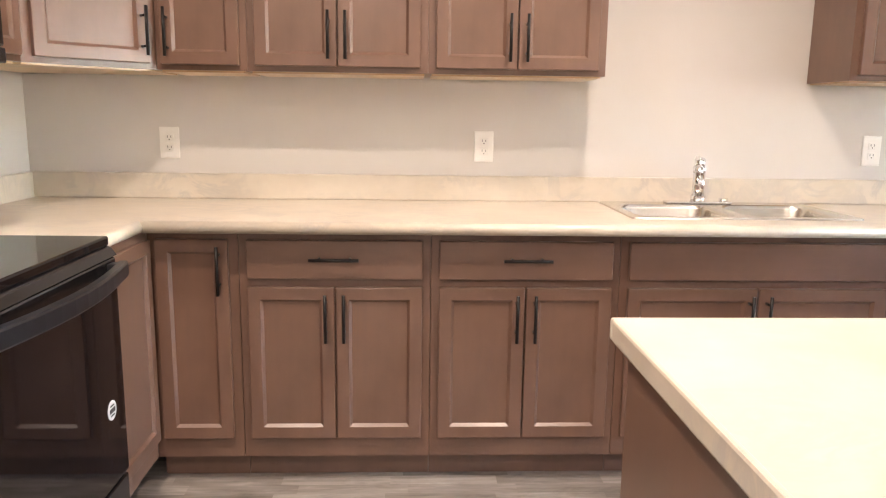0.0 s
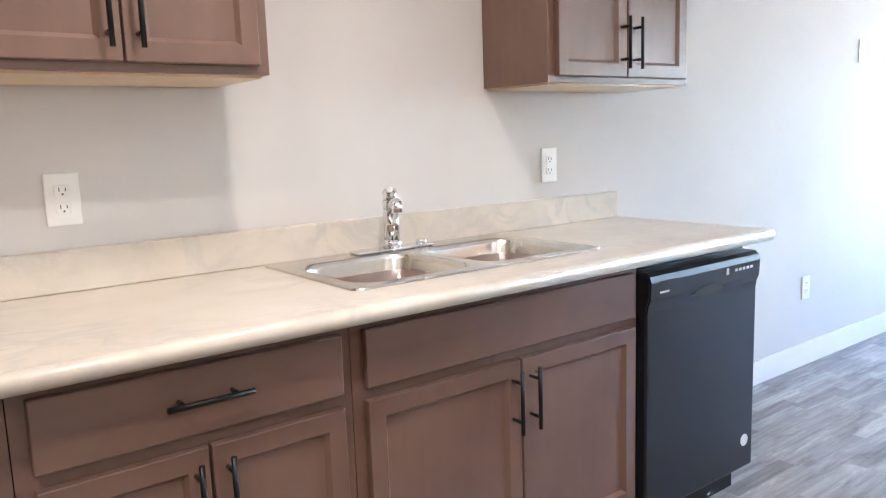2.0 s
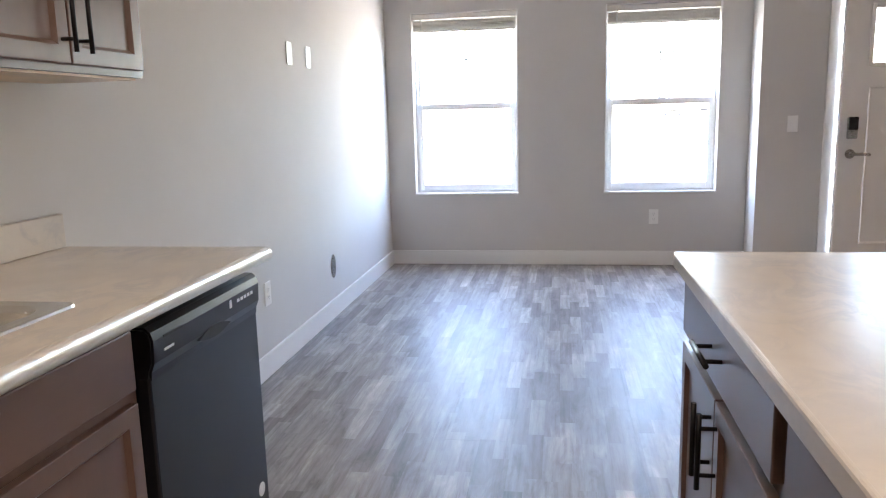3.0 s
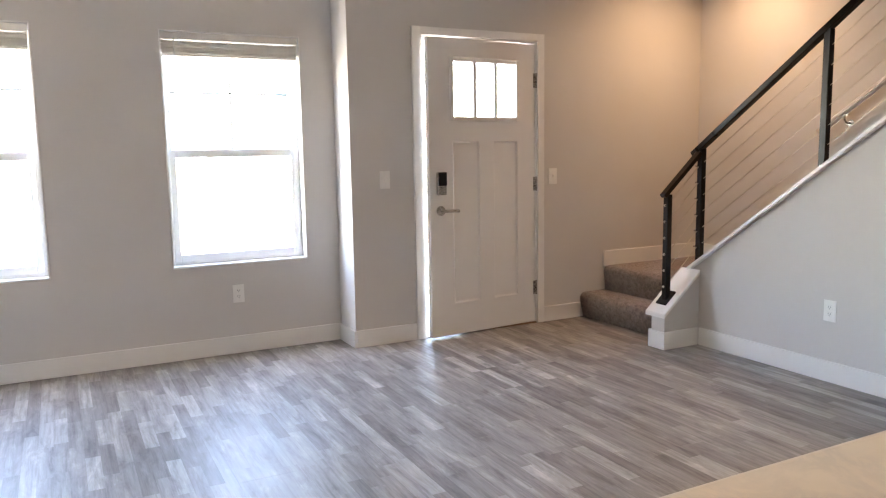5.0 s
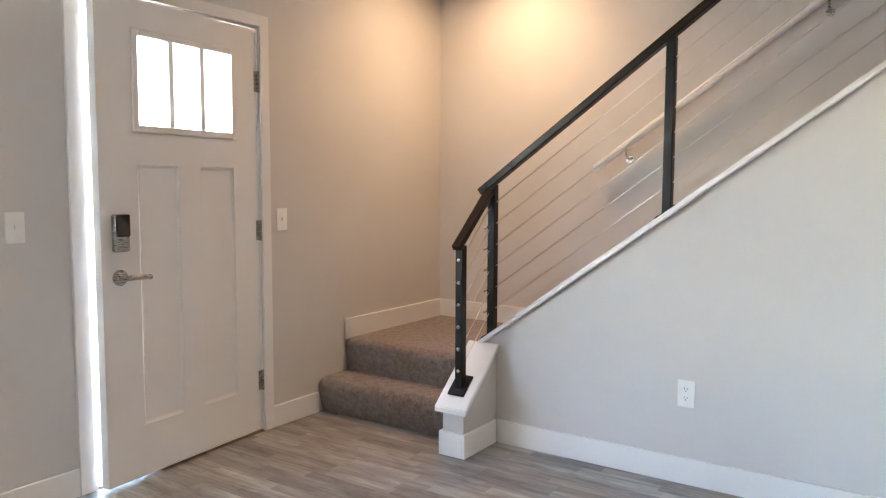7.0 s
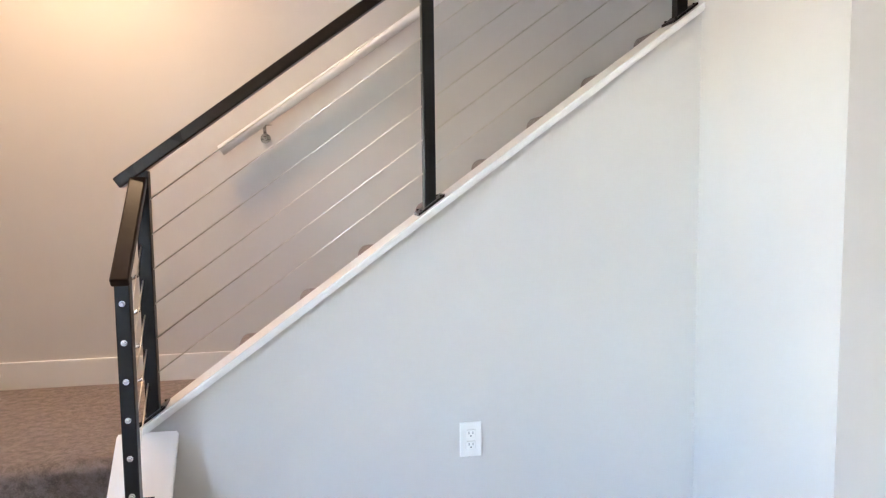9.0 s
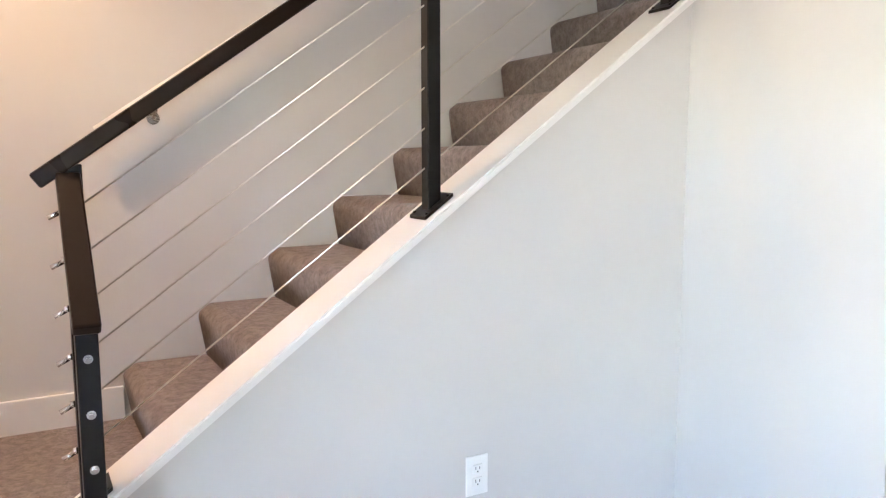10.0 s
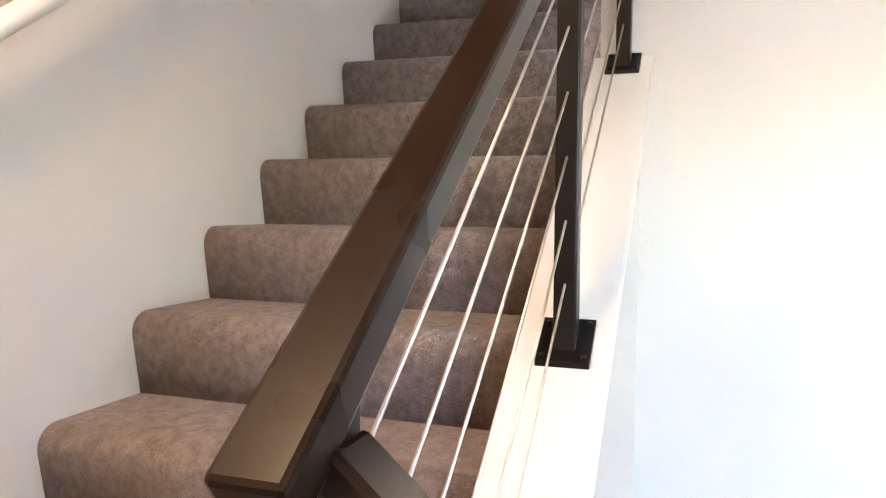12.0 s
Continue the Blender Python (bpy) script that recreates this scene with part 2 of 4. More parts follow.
structure("wall_west", boxes((WEST - T, WEST, BLOCK - T, NORTH, 0, CEIL)), WALL, "greige painted drywall wall behind range and refrigerator", "wall")

W1, W2, WZ = (2.997, 3.857), (1.455, 2.320), (0.582, 2.040)
structure("wall_windows", boxes(
    (EAST_WIN, EAST_WIN + T, JOG - 0.16, W2[0], 0, CEIL), (EAST_WIN, EAST_WIN + T, W2[1], W1[0], 0, CEIL), (EAST_WIN, EAST_WIN + T, W1[1], NORTH, 0, CEIL),
    (EAST_WIN, EAST_WIN + T, *W2, 0, WZ[0]), (EAST_WIN, EAST_WIN + T, *W1, 0, WZ[0]), (EAST_WIN, EAST_WIN + T, *W2, WZ[1], CEIL), (EAST_WIN, EAST_WIN + T, *W1, WZ[1], CEIL)),
    WALL, "greige painted drywall wall with two windows", "wall")
DY0, DY1, DZ = -0.205, 0.722, 2.05
structure("wall_door", boxes(
    (EAST_DOOR, EAST_DOOR + T, DY1, JOG - 0.16, 0, CEIL), (EAST_DOOR, EAST_WIN, JOG - 0.16, JOG, 0, CEIL), (EAST_DOOR, EAST_DOOR + T, BACK - T, DY0, 0, CEIL),
    (EAST_DOOR, EAST_DOOR + T, DY0, DY1, DZ, CEIL)), WALL, "greige painted drywall wall around the front door", "wall")

SLOPE, CAPX, CAPZ = 0.72, 4.834, 1.138


def cap_z(x):
    return CAPZ + (CAPX - x) * SLOPE


WALL_END = 5.63
bm = bmesh.new()
prism(bm, [(BLOCK_X, 0), (WALL_END + 0.12, 0), (WALL_END + 0.12, cap_z(WALL_END + 0.12) - 0.024), (BLOCK_X, cap_z(BLOCK_X) - 0.024)], "y", STAIR - 0.115, STAIR)
structure("wall_stair", bm, WALL, "pale painted knee wall sloping up beside the stairs", "wall")
bm = bmesh.new()
prism(bm, [(STAIR, 0), (-0.455, 0), (-0.455, 0.232), (STAIR, 0.49)], "x", WALL_END, WALL_END + 0.115)
structure("wall_wing", bm, WALL, "short painted knee wall beside the first steps", "wall")
structure("wall_south", boxes((WEST - T, BLOCK_X, BLOCK - T, BLOCK, 0, CEIL)), WALL, "pale painted full-height wall facing the kitchen", "wall")
structure("wall_block", boxes((BLOCK_X - T, BLOCK_X, STAIR - 0.115, BLOCK - T, 0, CEIL)), WALL, "pale painted full-height wall beside the stairs", "wall")
structure("wall_stair_side", boxes((1.0, BLOCK_X - T, STAIR - 0.115, STAIR, 2.2, CEIL), (1.0, BLOCK_X, STAIR - 0.115, STAIR, CEIL, 5.4)), WALL, "pale painted wall closing the upper stairwell", "wall")
structure("wall_back", boxes((0.8, EAST_DOOR, BACK - T, BACK, 0, 5.4)), WALL, "warm painted stairwell wall", "wall")
structure("wall_stair_top", boxes((0.8, 1.0, BACK, STAIR, 2.9, 5.4)), WALL, "painted wall at the head of the stairs", "wall")
structure("wall_stair_upper", boxes((BLOCK_X, 5.2, STAIR, STAIR + 0.1, CEIL + 0.3, 5.4), (5.2, 5.3, BACK, STAIR + 0.1, CEIL + 0.3, 5.4)), WALL, "painted upper wall above the stair opening", "wall")
structure("ceiling", boxes((WEST - T, EAST_WIN + T, STAIR, NORTH + T, CEIL, CEIL + 0.3), (5.2, EAST_WIN + T, BACK - T, STAIR, CEIL, CEIL + 0.3)), CEILING, "white textured ceiling", "ceiling")
structure("ceiling_upper", boxes((0.8, 5.3, BACK - T, STAIR + 0.1, 5.4, 5.5)), CEILING, "white ceiling above the stairwell", "ceiling")


def baseboard(name, rows):
    bm = bmesh.new()
    for r in rows:
        box(bm, *r, bevel=0.003)
    return structure(name, bm, TRIM, "white painted baseboard along the wall", "baseboard")


BH, BT = 0.115, 0.015
baseboard("baseboard_north", [(2.80, EAST_WIN - BT, NORTH - BT, NORTH, 0, BH)])
baseboard("baseboard_windows", [(EAST_WIN - BT, EAST_WIN, JOG, NORTH, 0, BH)])
baseboard("baseboard_jog", [(EAST_DOOR - BT, EAST_WIN - BT, JOG, JOG + BT, 0, BH), (EAST_DOOR - BT, EAST_DOOR, 0.792, JOG, 0, BH)])
baseboard("baseboard_door", [(EAST_DOOR - BT, EAST_DOOR, -0.60, -0.263, 0, BH)])
baseboard("baseboard_stair", [(BLOCK_X + BT, WALL_END - BT, STAIR, STAIR + BT, 0, BH)])
baseboard("baseboard_wing", [(WALL_END - BT, WALL_END, STAIR + BT, -0.455 + BT, 0, BH), (WALL_END, WALL_END + 0.115 + BT, -0.455, -0.455 + BT, 0, BH), (WALL_END + 0.115, WALL_END + 0.115 + BT, -0.60, -0.455, 0, BH)])
baseboard("baseboard_block", [(BLOCK_X, BLOCK_X + BT, STAIR, BLOCK, 0, BH), (WEST, BLOCK_X + BT, BLOCK, BLOCK + BT, 0, BH)])
baseboard("baseboard_landing", [(EAST_DOOR - BT, EAST_DOOR, BACK + BT, -0.83, 0.375, 0.495), (5.50, EAST_DOOR, BACK, BACK + BT, 0.375, 0.495)])
bm = bmesh.new()
for a, b, c, d in [(DY1, 0.79, 0, 2.105), (-0.262, DY0, 0, 2.105), (DY0, DY1, DZ, 2.105)]:
    box(bm, EAST_DOOR - 0.017, EAST_DOOR, a, b, c, d, bevel=0.003)
for a, b, c, d in [(DY1 - 0.016, DY1, 0, DZ), (DY0, DY0 + 0.008, 0, DZ), (DY0, DY1, DZ - 0.012, DZ)]:
    box(bm, EAST_DOOR, EAST_DOOR + T, a, b, c, d)
structure("trim_door", bm, TRIM, "white painted door casing and jamb", "trim")


# ---- windows ----
def window(name, y0, y1):
    x, z0, z1, mid = EAST_WIN + 0.085, WZ[0], WZ[1], 1.298
    root = tagged(new(name), "white vinyl single-hung window with raised mini blind", "window", "front windows", "structure")
    root.location = (x, (y0 + y1) / 2, z0)
    w, h, m = (y1 - y0) / 2, z1 - z0, mid - z0
    part("window_sill", boxes((-0.087, 0.0, -w + 0.001, w - 0.001, 0.001, 0.012), bevel=0.002), TRIM, root)
    part("window_reveal", boxes((-0.087, 0, -w + 0.001, -w + 0.008, 0.012, h - 0.001), (-0.087, 0, w - 0.008, w - 0.001, 0.012, h - 0.001), (-0.087, 0, -w + 0.008, w - 0.008, h - 0.008, h - 0.001)), TRIM, root)
    f = 0.032
    part("window_frame", boxes((0, 0.06, -w, -w + f, 0, h), (0, 0.06, w - f, w, 0, h), (0, 0.06, -w + f, w - f, 0, f), (0, 0.06, -w + f, w - f, h - f, h), bevel=0.004), VINYL, root)
    lo = part("lower_sash", boxes((-0.008, 0.026, -w + f - 0.004, -w + f + 0.035, f - 0.004, m + 0.02), (-0.008, 0.026, w - f - 0.035, w - f + 0.004, f - 0.004, m + 0.02),
              (-0.008, 0.026, -w + f + 0.035, w - f - 0.035, f - 0.004, f + 0.045), (-0.008, 0.026, -w + f + 0.035, w - f - 0.035, m - 0.025, m + 0.02), bevel=0.003), VINYL, root)
    up = part("upper_sash", boxes((0.03, 0.055, -w + f, -w + f + 0.022, m - 0.01, h - f), (0.03, 0.055, w - f - 0.022, w - f, m - 0.01, h - f),
              (0.03, 0.055, -w + f + 0.022, w - f - 0.022, m - 0.01, m + 0.025), (0.03, 0.055, -w + f + 0.022, w - f - 0.022, h - f - 0.022, h - f), bevel=0.003), VINYL, root)
    for parent, xx, a, b in ((lo, 0.008, f + 0.04, m - 0.02), (up, 0.042, m + 0.02, h - f - 0.018)):
        g = part("pane", boxes((xx, xx + 0.004, -w + f + 0.015, w - f - 0.015, a, b)), GLASS, parent, "clear glass pane")
        g.visible_shadow = False
    part("muntin", boxes((0.047, 0.053, -0.006, 0.006, m + 0.025, h - f - 0.022), (0.047, 0.053, -w + f + 0.022, w - f - 0.022, 1.676 - z0 - 0.006, 1.676 - z0 + 0.006)), MUNTIN, up, "thin grey grille bars")
    part("sash_lock", boxes((-0.03, -0.006, -0.03, 0.03, m + 0.02, m + 0.032), bevel=0.003), VINYL, lo)
    blind = thing("window_blind", Matrix.Translation((x - 0.045, (y0 + y1) / 2, z1)), "cream vinyl mini blind pulled up into a stack under its headrail", "blind", "raised window blinds")
    part("headrail", boxes((-0.022, 0.022, -w + 0.012, w - 0.012, -0.052, -0.01), bevel=0.003), BLIND, blind)
    bw = w - 0.016
    bm = bmesh.new()
    box(bm, -0.024, 0.024, -bw, bw, -0.0012, 0.0012)
    slat = part("slat", bm, BLIND, blind)
    for i in range(17):
        s = slat if i == 0 else share("slat", slat.data, blind, Matrix())
        s.matrix_basis = pose(random.uniform(-0.002, 0.002), 0, -0.06 - i * 0.0045, 0, random.uniform(-4, 4), random.uniform(-0.2, 0.2))
    part("bottom_rail", boxes((-0.024, 0.024, -bw, bw, -0.152, -0.137), bevel=0.003), BLIND, blind)
    bm = bmesh.new()
    tube(bm, [(-0.028, bw - 0.07, -0.04), (-0.03, bw - 0.07, -0.15)], 0.004, 8)
    part("tilt_wand", bm, PLATE, blind)


window("window_1", *W1)
window("window_2", *W2)

# ---- front door, a little ajar ----
door = tagged(new("door_1"), "white craftsman entry door with three-lite glass, standing ajar", "front door", "", "structure")
door.matrix_world = Matrix.Translation((EAST_DOOR + 0.004, DY0 + 0.010, 0)) @ pose(0, 0, 0, 0, 0, 90 + 5.2)
LW, LH = 0.905, 2.032
gx, gz, px1, px2 = (0.165, 0.72), (1.505, 1.895), (0.165, 0.375), (0.50, 0.715)
pz = (0.235, 1.35)
th = (-0.044, 0.0)
part("slab", boxes((0, gx[0], *th, 0.0125, LH), (gx[1], LW, *th, 0.0125, LH), (gx[0], gx[1], *th, 0.0125, pz[0]), (gx[0], gx[1], *th, pz[1], gz[0]), (gx[0], gx[1], *th, gz[1], LH), (px1[1], px2[0], *th, *pz)), DOORPAINT, door)
for a, b in (px1, px2):
    bm = boxes((a, b, -0.034, -0.001, pz[0], pz[1]))
    bm.normal_update()
    f = max(bm.faces, key=lambda q: q.normal.y)
    bmesh.ops.inset_region(bm, faces=[f], thickness=0.004, depth=-0.004)
    bmesh.ops.inset_region(bm, faces=[f], thickness=0.012, depth=-0.005)
    part("panel", bm, DOORPAINT, door)
lite = part("lite_frame", boxes((gx[0] - 0.018, gx[0] + 0.012, -0.05, 0.009, gz[0] - 0.018, gz[1] + 0.018), (gx[1] - 0.012, gx[1] + 0.018, -0.05, 0.009, gz[0] - 0.018, gz[1] + 0.018),
            (gx[0] + 0.012, gx[1] - 0.012, -0.05, 0.009, gz[0] - 0.018, gz[0] + 0.012), (gx[0] + 0.012, gx[1] - 0.012, -0.05, 0.009, gz[1] - 0.012, gz[1] + 0.018), bevel=0.004), DOORPAINT, door)
third = (gx[1] - gx[0] - 0.024) / 3
for i in (1, 2):
    u = gx[0] + 0.012 + third * i
    part("muntin", boxes((u - 0.014, u + 0.014, -0.03, 0.004, gz[0] + 0.012, gz[1] - 0.012), bevel=0.003), DOORPAINT, lite)
for i in range(3):
    u = gx[0] + 0.012 + third * i
    p = part("pane", boxes((u, u + third, -0.024, -0.018, gz[0] + 0.012, gz[1] - 0.012)), GLASS, lite, "glass door lite")
    p.visible_shadow = False
lock = part("smart_lock", boxes((0.788, 0.858, 0.0, 0.03, 0.992, 1.147), bevel=0.008), NICKEL, door, "satin nickel keypad deadbolt")
part("keypad", boxes((0.790, 0.856, 0.024, 0.036, 1.055, 1.146), bevel=0.005), BLACKGLASS, lock)
bm = bmesh.new()
tube(bm, [(0.825, 0.028, 1.03), (0.825, 0.042, 1.03)], 0.016, 16)
part("thumb_turn", bm, NICKEL, lock)
bm = bmesh.new()
tube(bm, [(0.825, 0.0, 0.885), (0.825, 0.012, 0.885)], 0.033, 20)
tube(bm, [(0.825, 0.01, 0.885), (0.825, 0.05, 0.885)], 0.012, 12)
tube(bm, [(0.83, 0.052, 0.885), (0.79, 0.056, 0.886), (0.745, 0.052, 0.884), (0.705, 0.046, 0.88)], 0.0115, 10)
part("lever_handle", bm, NICKEL, door, "satin nickel door lever")
for z in (1.78, 1.04, 0.27):
    bm = boxes((-0.012, 0.02, -0.002, 0.003, z - 0.05, z + 0.05))
    tube(bm, [(-0.006, 0.006, z - 0.052), (-0.006, 0.006, z + 0.052)], 0.007, 8)
    part("hinge", bm, NICKEL, door)
# Dark strip added in place of the shade in the gap below the slab.
part("gap_shade", boxes((0.004, LW - 0.004, -0.040, -0.003, 0.0112, 0.0124)), SLOT, door, "dark strip standing in for the shade under the door")
structure("door_threshold", boxes((EAST_DOOR - 0.012, EAST_DOOR + T, DY0 + 0.008, DY1 - 0.016, 0, 0.011), bevel=0.003), OAK, "brown wooden door threshold", "threshold")


# ---- stairs ----
NX, NZ, RISE = 4.97, 0.95, 0.19
stairs = tagged(new("staircase"), "taupe carpeted staircase turning at a low landing", "stairs", "", "structure")
stairs.location = (5.5, -1.2, 0)


def step_profile(front, back, z0, z1, nose=0.046):
    """Side view of one carpeted step: a round nose over a riser that leans in."""
    pts = [(back, z0), (back, z1)]
    for k in range(8):
        a = math.pi / 2 * k / 7 * 1.12
        pts.append((front - nose + nose * math.sin(a), z1 - nose + nose * math.cos(a)))
    pts.append((front - 0.032, z0))
    return pts


def step(front, back, z0, z1, y0, y1, axis):
    bm = bmesh.new()
    if axis == "x":
        prism(bm, step_profile(front, back, z0, z1), "y", y0, y1)
    else:
        prism(bm, step_profile(front, back, z0, z1), "x", y0, y1)
    for f in bm.faces:
        f.smooth = max(abs(c) for c in f.normal) < 0.999
    ob = part("step", bm, CARPET, stairs)
    ob.location = -stairs.location
    return ob


IN0, IN1 = BACK + 0.004, STAIR - 0.119
step(-0.605, -1.0, 0, RISE, WALL_END + 0.119, EAST_DOOR - 0.004, "y")
step(-0.835, BACK + 0.004, 0, 2 * RISE, WALL_END + 0.119, EAST_DOOR - 0.004, "y")
ob = part("landing", boxes((5.1, WALL_END + 0.119, IN0, IN1, 0, 2 * RISE)), CARPET, stairs)
ob.location = -stairs.location
for k in range(14):
    z = 0.57 + k * RISE
    x = NX + (NZ - z) / RISE * 0.2645
    step(x, x - 0.36, max(z - RISE - 0.06, 0), z, IN0, IN1, "x")
ob = part("upper_floor", boxes((1.0, x - 0.3, IN0, IN1, z - 0.3, z)), CARPET, stairs)
ob.location = -stairs.location

# sloped caps on the knee walls
bm = bmesh.new()
a, b = WALL_END + 0.135, BLOCK_X + 0.004
prism(bm, [(a, cap_z(a)), (b, cap_z(b)), (b, cap_z(b) - 0.027), (a, cap_z(a) - 0.027)], "y", STAIR - 0.135, STAIR + 0.033)
bmesh.ops.bevel(bm, geom=list(bm.edges), offset=0.004, segments=2, affect="EDGES")
structure("trim_stair_cap", bm, TRIM, "white painted sloping cap on the stair wall", "trim")
bm = bmesh.new()
prism(bm, [(-0.425, 0.235), (-0.728, 0.500), (-0.728, 0.472), (-0.425, 0.207)], "x", WALL_END - 0.03, WALL_END + 0.145)
bmesh.ops.bevel(bm, geom=list(bm.edges), offset=0.004, segments=2, affect="EDGES")
structure("trim_wing_cap", bm, TRIM, "white painted sloping cap on the short knee wall", "trim")

# ---- cable railing ----
PY, P1, P2X, P3X, P4X = -0.797, (5.690, -0.520), 5.682, 4.815, 3.955
railing = thing("cable_railing", Matrix.Translation((P3X, PY, cap_z(P3X))), "black metal stair railing with horizontal steel cables", "railing")
inv = Matrix.Translation(railing.location).inverted()


def rail_part(name, bm, mat, label="", parent=None):
    ob = part(name, bm, mat, parent or railing, label)
    ob.matrix_basis = inv.copy() if parent is None else Matrix()
    return ob


def wing_z(y):
    return 0.235 + (-0.425 - y) * 0.875


H = 0.742
for x in (P2X, P3X, P4X):
    post = rail_part("post", boxes((x - 0.0195, x + 0.0195, PY - 0.0195, PY + 0.0195, cap_z(x) - 0.012, cap_z(x) + H + 0.004), bevel=0.003), BLACKMETAL)
    bm = bmesh.new()
    prism(bm, [(x - 0.042, cap_z(x - 0.042) + 0.002), (x + 0.042, cap_z(x + 0.042) + 0.002), (x + 0.042, cap_z(x + 0.042) + 0.011), (x - 0.042, cap_z(x - 0.042) + 0.011)], "y", PY - 0.045, PY + 0.045)
    rail_part("base_plate", bm, BLACKMETAL, "", post)
    for sx in (-1, 1):
        for sy in (-1, 1):
            bm = bmesh.new()
            u = x + sx * 0.032
            tube(bm, [(u, PY + sy * 0.035, cap_z(u) + 0.008), (u, PY + sy * 0.035, cap_z(u) + 0.015)], 0.005, 6)
            rail_part("screw", bm, BLACKMETAL, "", post)
post = rail_part("post", boxes((P1[0] - 0.0195, P1[0] + 0.0195, P1[1] - 0.0195, P1[1] + 0.0195, wing_z(P1[1]) - 0.012, 0.99), bevel=0.003), BLACKMETAL)
bm = bmesh.new()
y = P1[1]
prism(bm, [(y - 0.042, wing_z(y - 0.042) + 0.002), (y + 0.042, wing_z(y + 0.042) + 0.002), (y + 0.042, wing_z(y + 0.042) + 0.011), (y - 0.042, wing_z(y - 0.042) + 0.011)], "x", P1[0] - 0.045, P1[0] + 0.045)
rail_part("base_plate", bm, BLACKMETAL, "", post)


def bar(p, q, w, h, bevel=0.005):
    """A straight rail of rectangular section from p to q, ends cut square."""
    p, q = Vector(p), Vector(q)
    bm = boxes((0, (q - p).length, -w / 2, w / 2, -h / 2, h / 2), bevel=bevel)
    d = (q - p).normalized()
    side = Vector((0, 0, 1)).cross(d).normalized()
    m = Matrix.Translation(p) @ Matrix((d, side, d.cross(side))).transposed().to_4x4()
    bmesh.ops.transform(bm, matrix=m, verts=bm.verts)
    return bm


xa, xb = 5.752, BLOCK_X + 0.012
rail_part("top_rail", bar((xa, PY, cap_z(xa) + H + 0.018), (xb, PY, cap_z(xb) + H + 0.018), 0.050, 0.036), RAILBROWN, "dark bronze stair top rail")
rail_part("short_rail", bar((P1[0], -0.478, 0.978), (P1[0], -0.782, 1.248), 0.048, 0.028), RAILBROWN, "dark bronze short rail over the first steps")
for i in range(6):
    dz = 0.648 - i * 0.1055
    bm = bmesh.new()
    tube(bm, [(P2X, PY, cap_z(P2X) + dz), (xb, PY, cap_z(xb) + dz)], 0.0022, 6)
    cable = rail_part("cable", bm, CABLE, "thin stainless steel cable")
    bm = bmesh.new()
    tube(bm, [(P2X + 0.018, PY, cap_z(P2X) + dz), (P2X + 0.030, PY, cap_z(P2X) + dz)], 0.0075, 8)
    tube(bm, [(P2X + 0.026, PY, cap_z(P2X) + dz - 0.003), (P2X + 0.050, PY, cap_z(P2X) + dz - 0.015)], 0.0058, 8)
    rail_part("cable_nut", bm, CHROME, "", cable)
    z1, z2 = 0.922 - i * 0.105, 1.158 - i * 0.105
    bm = bmesh.new()
    tube(bm, [(P1[0], P1[1], z1), (P1[0], PY + 0.02, z2)], 0.0022, 6)
    cable = rail_part("cable", bm, CABLE, "thin stainless steel cable")
    bm = bmesh.new()
    tube(bm, [(P1[0], P1[1] + 0.018, z1), (P1[0], P1[1] + 0.024, z1)], 0.0085, 10)
    tube(bm, [(P1[0], P1[1] + 0.024, z1), (P1[0], P1[1] + 0.030, z1 - 0.001)], 0.0055, 8)
    rail_part("cable_nut", bm, CHROME, "", cable)

# handrail on the stairwell wall
handrail = thing("wall_handrail", Matrix.Translation((5.53, BACK, 1.37)), "white painted round wooden handrail on nickel brackets", "handrail")
hz = lambda x: 1.378 + (5.536 - x) * 0.70
inv2 = Matrix.Translation(handrail.location).inverted()
bm = bmesh.new()
tube(bm, [(5.545, -1.742, hz(5.545)), (2.3, -1.742, hz(2.3))], 0.0225, 20)
ob = part("rail", bm, TRIM, handrail)
ob.matrix_basis = inv2
for x in (5.36, 4.35, 3.3):
    bm = bmesh.new()
    z = hz(x)
    tube(bm, [(x, BACK + 0.001, z - 0.075), (x, BACK + 0.008, z - 0.075)], 0.022, 14)
    tube(bm, [(x, BACK + 0.006, z - 0.075), (x, BACK + 0.045, z - 0.072), (x, BACK + 0.066, z - 0.05), (x, -1.742, z - 0.02)], 0.007, 8)
    box(bm, x - 0.03, x + 0.03, -1.752, -1.732, z - 0.024, z - 0.02)
    ob = part("bracket", bm, NICKEL, handrail, "satin nickel rail bracket")
    ob.matrix_basis = inv2

# ---- cabinets ----
# Local frame of a cabinet: x along its front, front at y = 0 facing -y, depth to +y.


def shaker(w, h, rail=0.052, t=0.02):
    """A shaker door: frame, a small slant and a recessed panel."""
    bm = bmesh.new()
    box(bm, 0, w, -t, 0, 0, h, bevel=0.0025)
    bm.faces.ensure_lookup_table()
    f = min(bm.faces, key=lambda q: q.calc_center_median().y - q.calc_area())
    bmesh.ops.inset_region(bm, faces=[f], thickness=rail, depth=0)
    bmesh.ops.inset_region(bm, faces=[f], thickness=0.013, depth=-0.010)
    return bm


def handle_bar(length):
    bm = bmesh.new()
    tube(bm, [(0, -0.034, -length / 2), (0, -0.034, length / 2)], 0.0055, 10)
    for s in (-1, 1):
        tube(bm, [(0, 0.0, s * length * 0.31), (0, -0.034, s * length * 0.31)], 0.0045, 8)
    return bm


